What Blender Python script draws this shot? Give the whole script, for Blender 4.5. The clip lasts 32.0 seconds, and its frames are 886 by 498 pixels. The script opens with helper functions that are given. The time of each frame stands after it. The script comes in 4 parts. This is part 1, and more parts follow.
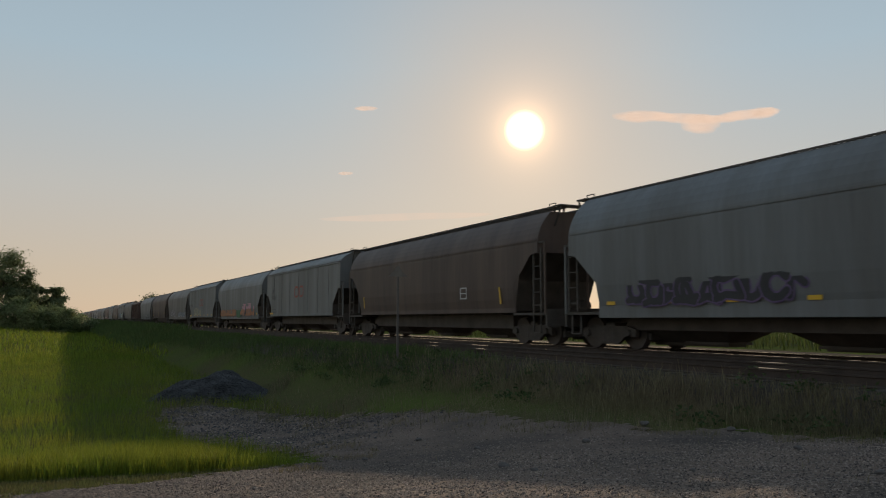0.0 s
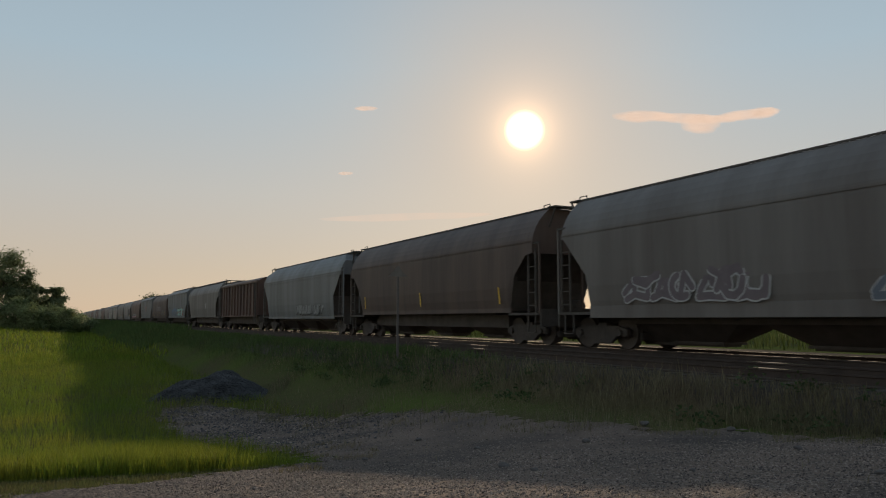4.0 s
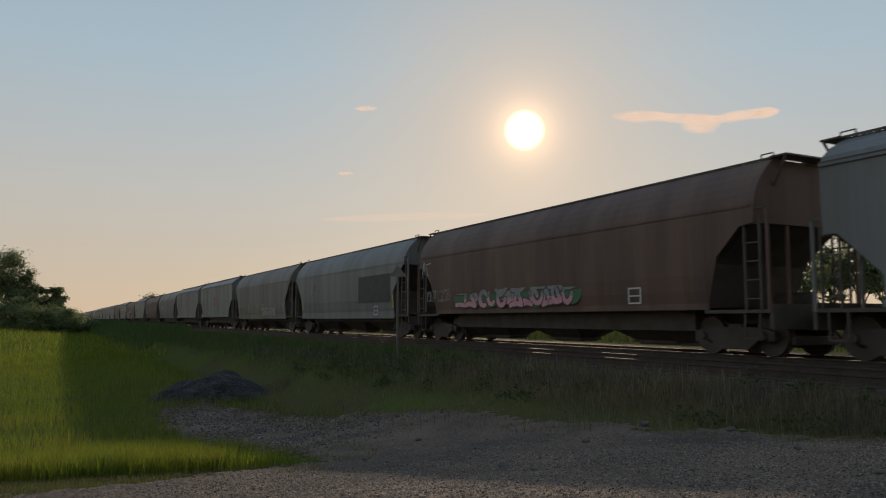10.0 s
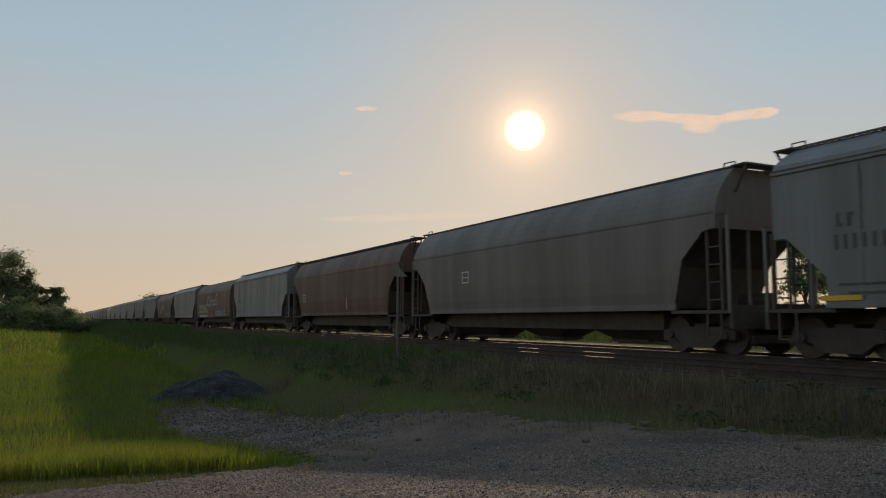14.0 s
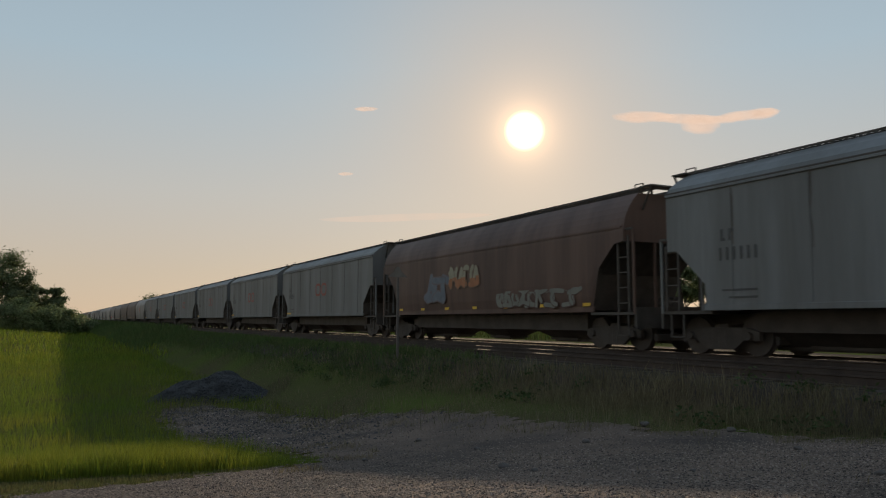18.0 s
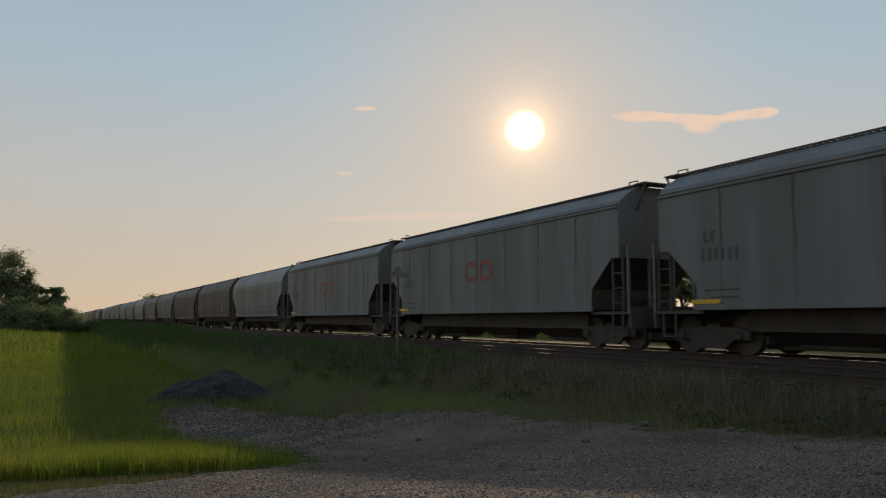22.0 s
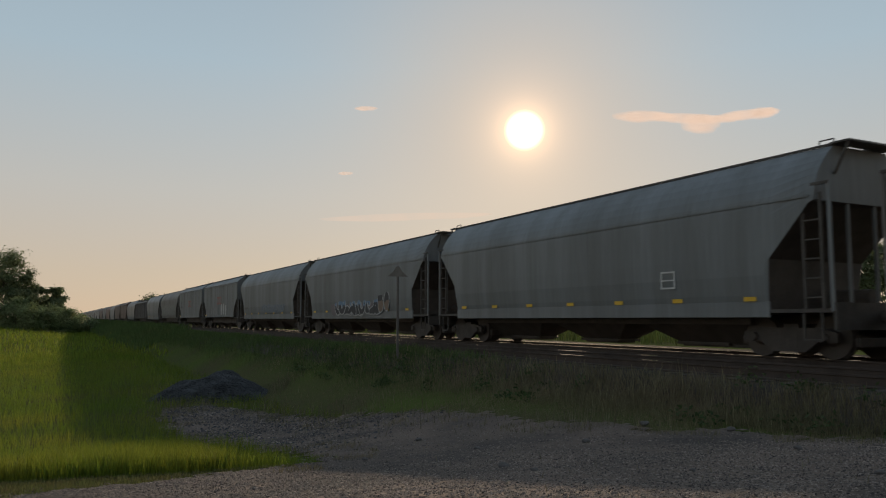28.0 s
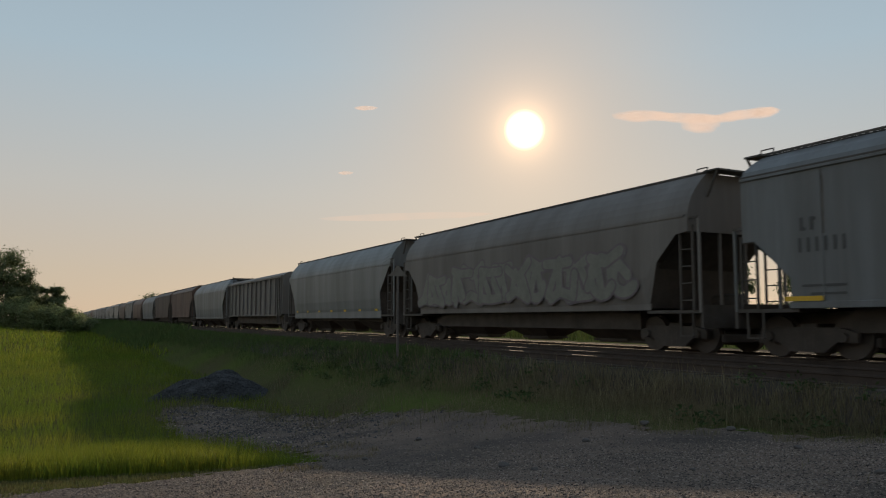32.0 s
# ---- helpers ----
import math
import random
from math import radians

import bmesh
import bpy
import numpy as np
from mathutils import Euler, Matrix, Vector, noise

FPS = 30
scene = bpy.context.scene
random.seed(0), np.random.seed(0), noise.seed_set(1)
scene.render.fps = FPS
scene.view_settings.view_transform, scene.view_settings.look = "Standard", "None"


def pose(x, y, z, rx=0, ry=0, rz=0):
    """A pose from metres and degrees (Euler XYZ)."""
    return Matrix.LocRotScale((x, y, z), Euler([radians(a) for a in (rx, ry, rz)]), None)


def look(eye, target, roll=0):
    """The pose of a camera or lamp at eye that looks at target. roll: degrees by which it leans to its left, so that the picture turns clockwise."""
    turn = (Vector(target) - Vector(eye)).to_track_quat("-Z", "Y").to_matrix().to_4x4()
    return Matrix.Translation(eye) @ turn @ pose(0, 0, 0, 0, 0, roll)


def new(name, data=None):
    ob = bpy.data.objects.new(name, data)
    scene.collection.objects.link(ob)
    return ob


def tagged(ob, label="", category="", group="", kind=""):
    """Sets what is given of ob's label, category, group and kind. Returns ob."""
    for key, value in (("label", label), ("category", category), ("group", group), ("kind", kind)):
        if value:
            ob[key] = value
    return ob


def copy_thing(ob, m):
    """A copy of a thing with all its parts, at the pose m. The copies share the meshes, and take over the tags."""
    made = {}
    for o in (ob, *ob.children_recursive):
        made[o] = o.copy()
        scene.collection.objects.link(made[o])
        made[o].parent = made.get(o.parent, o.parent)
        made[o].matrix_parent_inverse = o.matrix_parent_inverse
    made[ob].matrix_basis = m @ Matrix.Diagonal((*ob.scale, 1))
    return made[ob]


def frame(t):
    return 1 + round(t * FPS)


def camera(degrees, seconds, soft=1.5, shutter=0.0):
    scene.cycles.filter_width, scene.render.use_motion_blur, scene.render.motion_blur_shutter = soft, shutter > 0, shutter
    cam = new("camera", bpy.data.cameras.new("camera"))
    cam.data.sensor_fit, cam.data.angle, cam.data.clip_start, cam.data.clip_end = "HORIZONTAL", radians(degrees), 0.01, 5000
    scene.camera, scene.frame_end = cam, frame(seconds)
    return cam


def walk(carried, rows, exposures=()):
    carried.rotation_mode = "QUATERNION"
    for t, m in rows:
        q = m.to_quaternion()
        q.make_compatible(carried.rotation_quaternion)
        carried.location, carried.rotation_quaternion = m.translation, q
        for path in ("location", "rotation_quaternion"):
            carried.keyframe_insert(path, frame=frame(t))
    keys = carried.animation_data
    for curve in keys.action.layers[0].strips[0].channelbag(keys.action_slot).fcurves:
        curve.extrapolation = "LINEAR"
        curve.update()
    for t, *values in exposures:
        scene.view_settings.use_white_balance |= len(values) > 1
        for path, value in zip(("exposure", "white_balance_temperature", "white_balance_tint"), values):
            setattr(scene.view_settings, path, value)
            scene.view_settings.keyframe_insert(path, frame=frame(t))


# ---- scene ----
cam = camera(60.7, 32.0, soft=1.1, shutter=0.1)

EYE = (0.0, 0.0, 0.835)
YAW, PITCH = radians(27.12), radians(5.33)


def aim(lift=0.0):
    p = PITCH + radians(lift)
    way = (-math.cos(YAW) * math.cos(p), math.sin(YAW) * math.cos(p), math.sin(p))
    return look(EYE, tuple(e + w for e, w in zip(EYE, way)))


# the phone rests on a stand and trembles a little in the wind
PATH = [(0.0, 0), (2.6, 0), (3.0, .10), (3.4, 0), (8.4, 0), (17.1, 0), (17.5, .17), (18.0, .04), (18.4, 0), (19.6, 0),
        (20.0, .11), (20.5, .05), (21.0, .05), (21.5, 0), (29.6, 0), (30.0, .11), (30.4, 0), (32.0, -.03)]
walk(cam, [(t, aim(a)) for t, a in PATH])

# ---- light ----
SUN = Vector((-0.824, 0.543, 0.249)).normalized()
world = bpy.data.worlds.new("world")
scene.world = world
world.use_nodes = True
wn, wl = world.node_tree.nodes, world.node_tree.links
wn.clear()


def wmath(op, a, b=None):
    n = wn.new("ShaderNodeMath")
    n.operation = op
    for i, v in enumerate((a, b)):
        if v is None:
            continue
        if isinstance(v, (int, float)):
            n.inputs[i].default_value = v
        else:
            wl.new(v, n.inputs[i])
    return n.outputs[0]


sky = wn.new("ShaderNodeTexSky")
sky.sky_type = "NISHITA"
sky.sun_disc = False
sky.sun_elevation = math.asin(SUN.z)
sky.sun_rotation = math.atan2(SUN.x, SUN.y)
sky.altitude, sky.air_density, sky.dust_density, sky.ozone_density = 250, 1.0, 0.4, 1.0
back = wn.new("ShaderNodeBackground")
wl.new(sky.outputs[0], back.inputs["Color"])
back.inputs["Strength"].default_value = 0.008
# bright hazy ring round the sun and the sun itself
coord = wn.new("ShaderNodeTexCoord")
dot = wn.new("ShaderNodeVectorMath")
dot.operation = "DOT_PRODUCT"
wl.new(coord.outputs["Generated"], dot.inputs[0])
dot.inputs[1].default_value = SUN
near = wmath("MAXIMUM", dot.outputs["Value"], 0.0)
halo = wmath("MULTIPLY", wmath("POWER", near, 45.0), 0.02)
ring = wmath("ADD", wmath("MULTIPLY", wmath("POWER", near, 520.0), 0.28), wmath("MULTIPLY", wmath("POWER", near, 2400.0), 0.7))
core = wn.new("ShaderNodeMapRange")
core.interpolation_type = "SMOOTHSTEP"
wl.new(near, core.inputs["Value"])
core.inputs["From Min"].default_value, core.inputs["From Max"].default_value = math.cos(radians(1.6)), math.cos(radians(0.45))
disc = wmath("MULTIPLY", core.outputs["Result"], 4.0)
glow = wn.new("ShaderNodeBackground")
glow.inputs["Color"].default_value = (1.0, 0.58, 0.28, 1)
wl.new(wmath("ADD", wmath("ADD", halo, ring), disc), glow.inputs["Strength"])
# evening haze: warm at the horizon, blue higher up
split = wn.new("ShaderNodeSeparateXYZ")
wl.new(coord.outputs["Generated"], split.inputs[0])
ramp = wn.new("ShaderNodeValToRGB")
wl.new(split.outputs["Z"], ramp.inputs["Fac"])
HAZE = [(0.0, (0.48, 0.362, 0.268)), (0.06, (0.46, 0.372, 0.288)), (0.16, (0.42, 0.398, 0.362)), (0.32, (0.318, 0.395, 0.442)), (0.6, (0.22, 0.29, 0.36)), (1.0, (0.18, 0.24, 0.32))]
for i, (at, c) in enumerate(HAZE):
    e = ramp.color_ramp.elements[i] if i < 2 else ramp.color_ramp.elements.new(at)
    e.position, e.color = at, (*c, 1)
air = wn.new("ShaderNodeBackground")
# the side of the sky away from the low sun is darker
toward = wmath("MULTIPLY_ADD", dot.outputs["Value"], 0.5)
toward.node.inputs[2].default_value = 0.5
cool = wn.new("ShaderNodeMix")
cool.data_type, cool.blend_type = "RGBA", "MULTIPLY"
away = wn.new("ShaderNodeMapRange")
wl.new(toward, away.inputs["Value"])
away.inputs["From Min"].default_value, away.inputs["From Max"].default_value = 0.85, 0.45
wl.new(away.outputs["Result"], cool.inputs[0])
wl.new(ramp.outputs["Color"], cool.inputs[6])
cool.inputs[7].default_value = (0.99, 1.0, 1.0, 1)
# thin dust in the air warms a wide ring round the sun
aureole = wn.new("ShaderNodeMix")
aureole.data_type = "RGBA"
wl.new(wmath("MULTIPLY", wmath("POWER", near, 50.0), 0.78), aureole.inputs[0])
wl.new(cool.outputs[2], aureole.inputs[6])
aureole.inputs[7].default_value = (0.475, 0.385, 0.30, 1)
wl.new(aureole.outputs[2], air.inputs["Color"])
wl.new(wmath("MULTIPLY_ADD", wmath("POWER", toward, 1.3), 0.21), air.inputs["Strength"])
air.inputs["Strength"].links[0].from_node.inputs[2].default_value = 0.96
both = wn.new("ShaderNodeAddShader")
wl.new(back.outputs[0], both.inputs[0])
wl.new(glow.outputs[0], both.inputs[1])
whole = wn.new("ShaderNodeAddShader")
wl.new(both.outputs[0], whole.inputs[0])
wl.new(air.outputs[0], whole.inputs[1])
wl.new(whole.outputs[0], wn.new("ShaderNodeOutputWorld").inputs["Surface"])

sun = new("sun", bpy.data.lights.new("sun", "SUN"))
sun.data.energy, sun.data.angle, sun.data.color = 3.0, radians(0.6), (1.0, 0.76, 0.50)
sun.matrix_world = look(tuple(SUN * 200), (0, 0, 0))

# ---- materials ----
MATS = {}


def mat(name, base, rough=0.8, metal=0.0, vary=0.25, big=1.2, fine=22.0, bump=0.15, tint=None, island=0.0, through_light=0.0, stretch=(1, 1, 1), spec=0.5, fixed=None):
    """A surface with broad stains and fine grain; tint is the colour of the stains."""
    if name in MATS:
        return MATS[name]
    m = bpy.data.materials.new(name)
    m.use_nodes = True
    n, l = m.node_tree.nodes, m.node_tree.links
    b = n["Principled BSDF"]
    b.inputs["Metallic"].default_value = metal
    b.inputs["Specular IOR Level"].default_value = spec
    co = n.new("ShaderNodeTexCoord")
    mp = n.new("ShaderNodeMapping")
    mp.inputs["Scale"].default_value = stretch
    l.new(co.outputs["Object"], mp.inputs["Vector"])
    n1, n2 = n.new("ShaderNodeTexNoise"), n.new("ShaderNodeTexNoise")
    n1.inputs["Scale"].default_value, n1.inputs["Detail"].default_value = big, 6
    n2.inputs["Scale"].default_value, n2.inputs["Detail"].default_value = fine, 4
    l.new(mp.outputs[0], n1.inputs["Vector"])
    l.new(mp.outputs[0], n2.inputs["Vector"])
    r1 = n.new("ShaderNodeMapRange")
    r1.inputs["From Min"].default_value, r1.inputs["From Max"].default_value = 0.38, 0.68
    l.new(n1.outputs["Fac"], r1.inputs["Value"])
    mix = n.new("ShaderNodeMix")
    mix.data_type = "RGBA"
    stain = tint or tuple(c * (1 - vary) for c in base)
    mix.inputs["A"].default_value, mix.inputs["B"].default_value = (*base, 1), (*stain, 1)
    l.new(r1.outputs["Result"], mix.inputs["Factor"])
    mul = n.new("ShaderNodeMix")
    mul.data_type, mul.blend_type = "RGBA", "MULTIPLY"
    mul.inputs["Factor"].default_value = 1.0
    r2 = n.new("ShaderNodeMapRange")
    r2.inputs["To Min"].default_value, r2.inputs["To Max"].default_value = 1 - vary, 1 + vary
    l.new(n2.outputs["Fac"], r2.inputs["Value"])
    last = r2.outputs["Result"]
    if island:
        geo = n.new("ShaderNodeNewGeometry")
        r3 = n.new("ShaderNodeMapRange")
        r3.inputs["To Min"].default_value, r3.inputs["To Max"].default_value = 1 - island, 1 + island
        l.new(geo.outputs["Random Per Island"], r3.inputs["Value"])
        mm = n.new("ShaderNodeMath")
        mm.operation = "MULTIPLY"
        l.new(last, mm.inputs[0])
        l.new(r3.outputs["Result"], mm.inputs[1])
        last = mm.outputs[0]
    l.new(mix.outputs["Result"], mul.inputs["A"])
    l.new(last, mul.inputs["B"])
    l.new(mul.outputs["Result"], b.inputs["Base Color"])
    rr = n.new("ShaderNodeMapRange")
    rr.inputs["To Min"].default_value, rr.inputs["To Max"].default_value = max(rough - 0.12, 0.05), min(rough + 0.12, 1)
    l.new(n1.outputs["Fac"], rr.inputs["Value"])
    if fixed is None:
        l.new(rr.outputs["Result"], b.inputs["Roughness"])
    else:
        b.inputs["Roughness"].default_value = fixed
    if bump:
        bp = n.new("ShaderNodeBump")
        bp.inputs["Strength"].default_value, bp.inputs["Distance"].default_value = bump, 0.02
        l.new(n2.outputs["Fac"], bp.inputs["Height"])
        l.new(bp.outputs[0], b.inputs["Normal"])
    if through_light:
        tr = n.new("ShaderNodeBsdfTranslucent")
        l.new(mul.outputs["Result"], tr.inputs["Color"])
        ms = n.new("ShaderNodeMixShader")
        ms.inputs["Fac"].default_value = through_light
        l.new(b.outputs[0], ms.inputs[1])
        l.new(tr.outputs[0], ms.inputs[2])
        l.new(ms.outputs[0], n["Material Output"].inputs["Surface"])
    MATS[name] = m
    return m


# ---- mesh helpers ----
def part(name, bm, material, parent=None, label="", smooth=False, second=None):
    """Links a bmesh as one mesh object under a thing or a part."""
    me = bpy.data.meshes.new(name)
    bmesh.ops.recalc_face_normals(bm, faces=bm.faces[:])
    bm.to_mesh(me)
    bm.free()
    if smooth:
        me.shade_smooth()
    me.materials.append(material)
    if second:
        me.materials.append(second)
    ob = new(name, me)
    if parent:
        ob.parent = parent
    return tagged(ob, label)


def raw(name, verts, faces, material, smooth=False):
    me = bpy.data.meshes.new(name)
    me.from_pydata(verts, [], faces)
    me.update()
    if smooth:
        me.shade_smooth()
    me.materials.append(material)
    return new(name, me)


def box(bm, x0, x1, y0, y1, z0, z1, bevel=0.0, m=None):
    vs = [bm.verts.new((x, y, z)) for x in (x0, x1) for y in (y0, y1) for z in (z0, z1)]
    fs = [bm.faces.new([vs[i] for i in q]) for q in
          ((0, 1, 3, 2), (4, 6, 7, 5), (0, 4, 5, 1), (2, 3, 7, 6), (0, 2, 6, 4), (1, 5, 7, 3))]
    if m:
        for v in vs:
            v.co = m @ v.co
    if bevel:
        edges = list({e for f in fs for e in f.edges})
        bmesh.ops.bevel(bm, geom=edges, offset=bevel, segments=1, affect="EDGES")
    return vs


def bar(bm, a, b, w=0.04, d=None):
    """A square bar from a to b."""
    a, b = Vector(a), Vector(b)
    m = Matrix.Translation((a + b) / 2) @ (b - a).to_track_quat("Z", "Y").to_matrix().to_4x4()
    h = (b - a).length / 2
    box(bm, -w / 2, w / 2, -(d or w) / 2, (d or w) / 2, -h, h, 0, m)


def tube(bm, a, b, r0, r1, n=10):
    a, b = Vector(a), Vector(b)
    m = Matrix.Translation((a + b) / 2) @ (b - a).to_track_quat("Z", "Y").to_matrix().to_4x4()
    bmesh.ops.create_cone(bm, cap_ends=True, segments=n, radius1=r0, radius2=r1, depth=(b - a).length, matrix=m)


def prism(bm, outline, y0, y1):
    """Extrudes an outline of (x, z) from y0 to y1."""
    a = [bm.verts.new((x, y0, z)) for x, z in outline]
    b = [bm.verts.new((x, y1, z)) for x, z in outline]
    bm.faces.new(a)
    bm.faces.new(b[::-1])
    for i in range(len(a)):
        j = (i + 1) % len(a)
        bm.faces.new((a[i], b[i], b[j], a[j]))


def fresh():
    return bmesh.new()


def smooth_step(a, b, x):
    t = min(max((x - a) / (b - a), 0.0), 1.0)
    return t * t * (3 - 2 * t)


# ---- ground ----
TRACKS = {"main": 15.4, "near": 11.75}


def height(x, y):
    """Height of the ground: a low field, a ramp of gravel that climbs to the crossing road, and the track bed."""
    d = -x * math.cos(YAW) + y * math.sin(YAW)
    ramp = -0.25 if x > -3.2 else -0.25 + 0.12 * (x + 3.2)
    z = max(ramp, -2.0)
    z = z if z > -1.7 else -2.0 + 0.3 * math.exp((z + 1.7) / 0.3) if z > -2.0 else -2.0 + 0.3 * math.exp(-1.0) * math.exp((x + 17.8) / 4)
    bed = -0.62
    k = smooth_step(3.5 + 2.6 * smooth_step(12, 24, -x), 9.6, y)
    z = z + (max(bed, z) - z) * k
    far = smooth_step(19, 26, y)
    z = z + (-0.75 - z) * far
    # the field swells gently towards the trees
    z += 1.0 * smooth_step(55, 130, d) * smooth_step(3, -11, y)
    z += 0.03 * noise.noise((x * 0.5, y * 0.5, 0)) + 0.05 * noise.noise((x * 0.13, y * 0.13, 3.0)) * smooth_step(5, 20, d)
    return z


def spread(a, b, fine_a, fine_b, step, growth=1.35):
    """Grid lines, even between fine_a and fine_b and ever wider beyond."""
    mid = list(np.arange(fine_a, fine_b + step / 2, step))
    for end, side in ((b, 1), (a, -1)):
        p, g = (mid[-1], step) if side > 0 else (mid[0], step)
        out = []
        while (p < end if side > 0 else p > end):
            g *= growth
            p = p + side * g
            out.append(p)
        mid = mid + out if side > 0 else out[::-1] + mid
    return mid


def sheet(name, xs, ys, z, material, keep=None):
    verts = [(x, y, z(x, y)) for x in xs for y in ys]
    n = len(ys)
    faces = [(i * n + j, (i + 1) * n + j, (i + 1) * n + j + 1, i * n + j + 1)
             for i in range(len(xs) - 1) for j in range(n - 1)
             if keep is None or keep((xs[i] + xs[i + 1]) / 2, (ys[j] + ys[j + 1]) / 2)]
    used = sorted({k for f in faces for k in f})
    index = {k: i for i, k in enumerate(used)}
    return raw(name, [verts[k] for k in used], [tuple(index[k] for k in f) for f in faces], material, True)


PAD = [(-10.0, -4), (-9.0, -.4), (-9.02, .3), (-9.2, 1.0), (-9.45, 1.6), (-9.5, 2.2), (-9.4, 2.8), (-10.4, 3.35), (-12.6, 3.8), (-15.5, 3.1), (-19, 2.6), (-25.3, 3.1), (-26, 4.5), (-22, 6.2),
       (-14.6, 6.8), (-10.9, 7.0), (-8.9, 7.4), (-7.3, 7.9), (-5.7, 8.7), (0, 9.6), (7, 9.6), (7, -25), (-8, -25)]
# trodden strip between the gravel and the tall grass
STRIP = [(-12.6, -4), (-11.45, -.5), (-10.85, .12), (-10.58, .75), (-10.29, 1.38), (-10.05, 1.85), (-9.85, 2.3), (-9.6, 2.85), (-9.0, 2.85), (-8.6, 2.6), (-8.6, .5), (-8.8, -.4), (-9.8, -4)]


def inside(poly, x, y):
    odd = False
    for (x0, y0), (x1, y1) in zip(poly, poly[1:] + poly[:1]):
        if (y0 > y) != (y1 > y) and x < (x1 - x0) * (y - y0) / (y1 - y0) + x0:
            odd = not odd
    return odd


def on_pad(x, y, ragged=0.35):
    u = ragged * noise.noise((x * 1.3, y * 1.3, 7)) * 2 + .45 * noise.noise((x * 5, y * 5, 27))
    v = ragged * noise.noise((x * 1.3, y * 1.3, 17)) + .35 * noise.noise((x * 5, y * 5, 37))
    return inside(PAD, x + u, y + v)


def pad_height(x, y):
    return height(x, y) + 0.014 + 0.012 * noise.noise((x * 3, y * 3, 2))


def bank_height(x, y):
    """Ground height, or that of the ballast's shoulder where it rises above it."""
    bed = -.8 + .56 * min(max((y - 8.85) / .9, 0), 1) if y > 8.85 else -9
    return max(height(x, y), bed)


def under_pad(x, y):
    """The field, dug out a little where the gravel lies on it."""
    deep = -30 < x < 8 and all(inside(PAD, x + a, y + b) for a, b in ((.8, 0), (-.8, 0), (0, .8), (0, -.8)))
    return height(x, y) - (.06 if deep else .012)


earth = mat("field_earth", (0.085, 0.105, 0.03), 1.0, vary=0.3, big=0.25, fine=9, bump=0.6, tint=(0.085, 0.078, 0.04), spec=0.0)
gravel_mat = mat("gravel", (0.205, 0.155, 0.126), 0.95, vary=0.55, big=0.7, fine=75, bump=1.0, tint=(0.105, 0.089, 0.078), spec=0.05)
ground = sheet("ground", spread(-3500, 1500, -60, 12, 0.5), spread(-2500, 3500, -20, 26, 0.5), under_pad, earth)
tagged(ground, "wide grassy field with low track bed", "ground", kind="structure")
pad = sheet("gravel_road", spread(-29, 7, -29, -2, .11, 1.2), spread(-25, 10.4, 0, 10.3, .11, 1.2), pad_height,
            gravel_mat, on_pad)
tagged(pad, "pale crushed gravel road and turning place", "road", kind="structure")

# ---- tracks ----
rail_mat = mat("rail_rust", (0.065, 0.046, 0.036), 0.8, vary=0.3, big=3, fine=40, bump=0.2)
shine_mat = mat("rail_shine", (0.86, 0.82, 0.78), 0.0, metal=1.0, vary=0.05, big=3, fine=40, bump=0.0, fixed=0.03)
tie_mat = mat("old_timber", (0.07, 0.055, 0.045), 0.9, vary=0.4, big=2, fine=30, bump=0.4)
ballast_mat = mat("ballast", (0.08, 0.063, 0.05), 0.95, vary=0.5, big=1.0, fine=24, bump=1.0, tint=(0.05, 0.042, 0.037), spec=0.05)
# near-black colour that keeps the slit beneath the hopper bays looking shaded
dark_shelf_mat = mat("shade_dark_shelf", (0.032, 0.028, 0.025), 0.95, vary=0.4, big=1.0, fine=24, bump=0.8, spec=0.03)
RAIL = [(-.07, -.185), (.07, -.185), (.07, -.17), (.012, -.155), (.012, -.045), (.036, -.035), (.037, -.005), (.035, 0), (-.035, 0), (-.037, -.005), (-.036, -.035), (-.012, -.045),
        (-.012, -.155), (-.07, -.17)]
XS = [-1500, -700, -300, -150, -80, -40, -20, 0, 40, 200]


def run(bm, outline, y, xs):
    """An outline of (y, z) drawn along the track."""
    rows = [[bm.verts.new((x, y + a, b)) for a, b in outline] for x in xs]
    n = len(outline)
    for r, s in zip(rows, rows[1:]):
        for i in range(n):
            bm.faces.new((r[i], s[i], s[(i + 1) % n], r[(i + 1) % n]))
    bm.faces.new(rows[0])
    bm.faces.new(rows[-1][::-1])


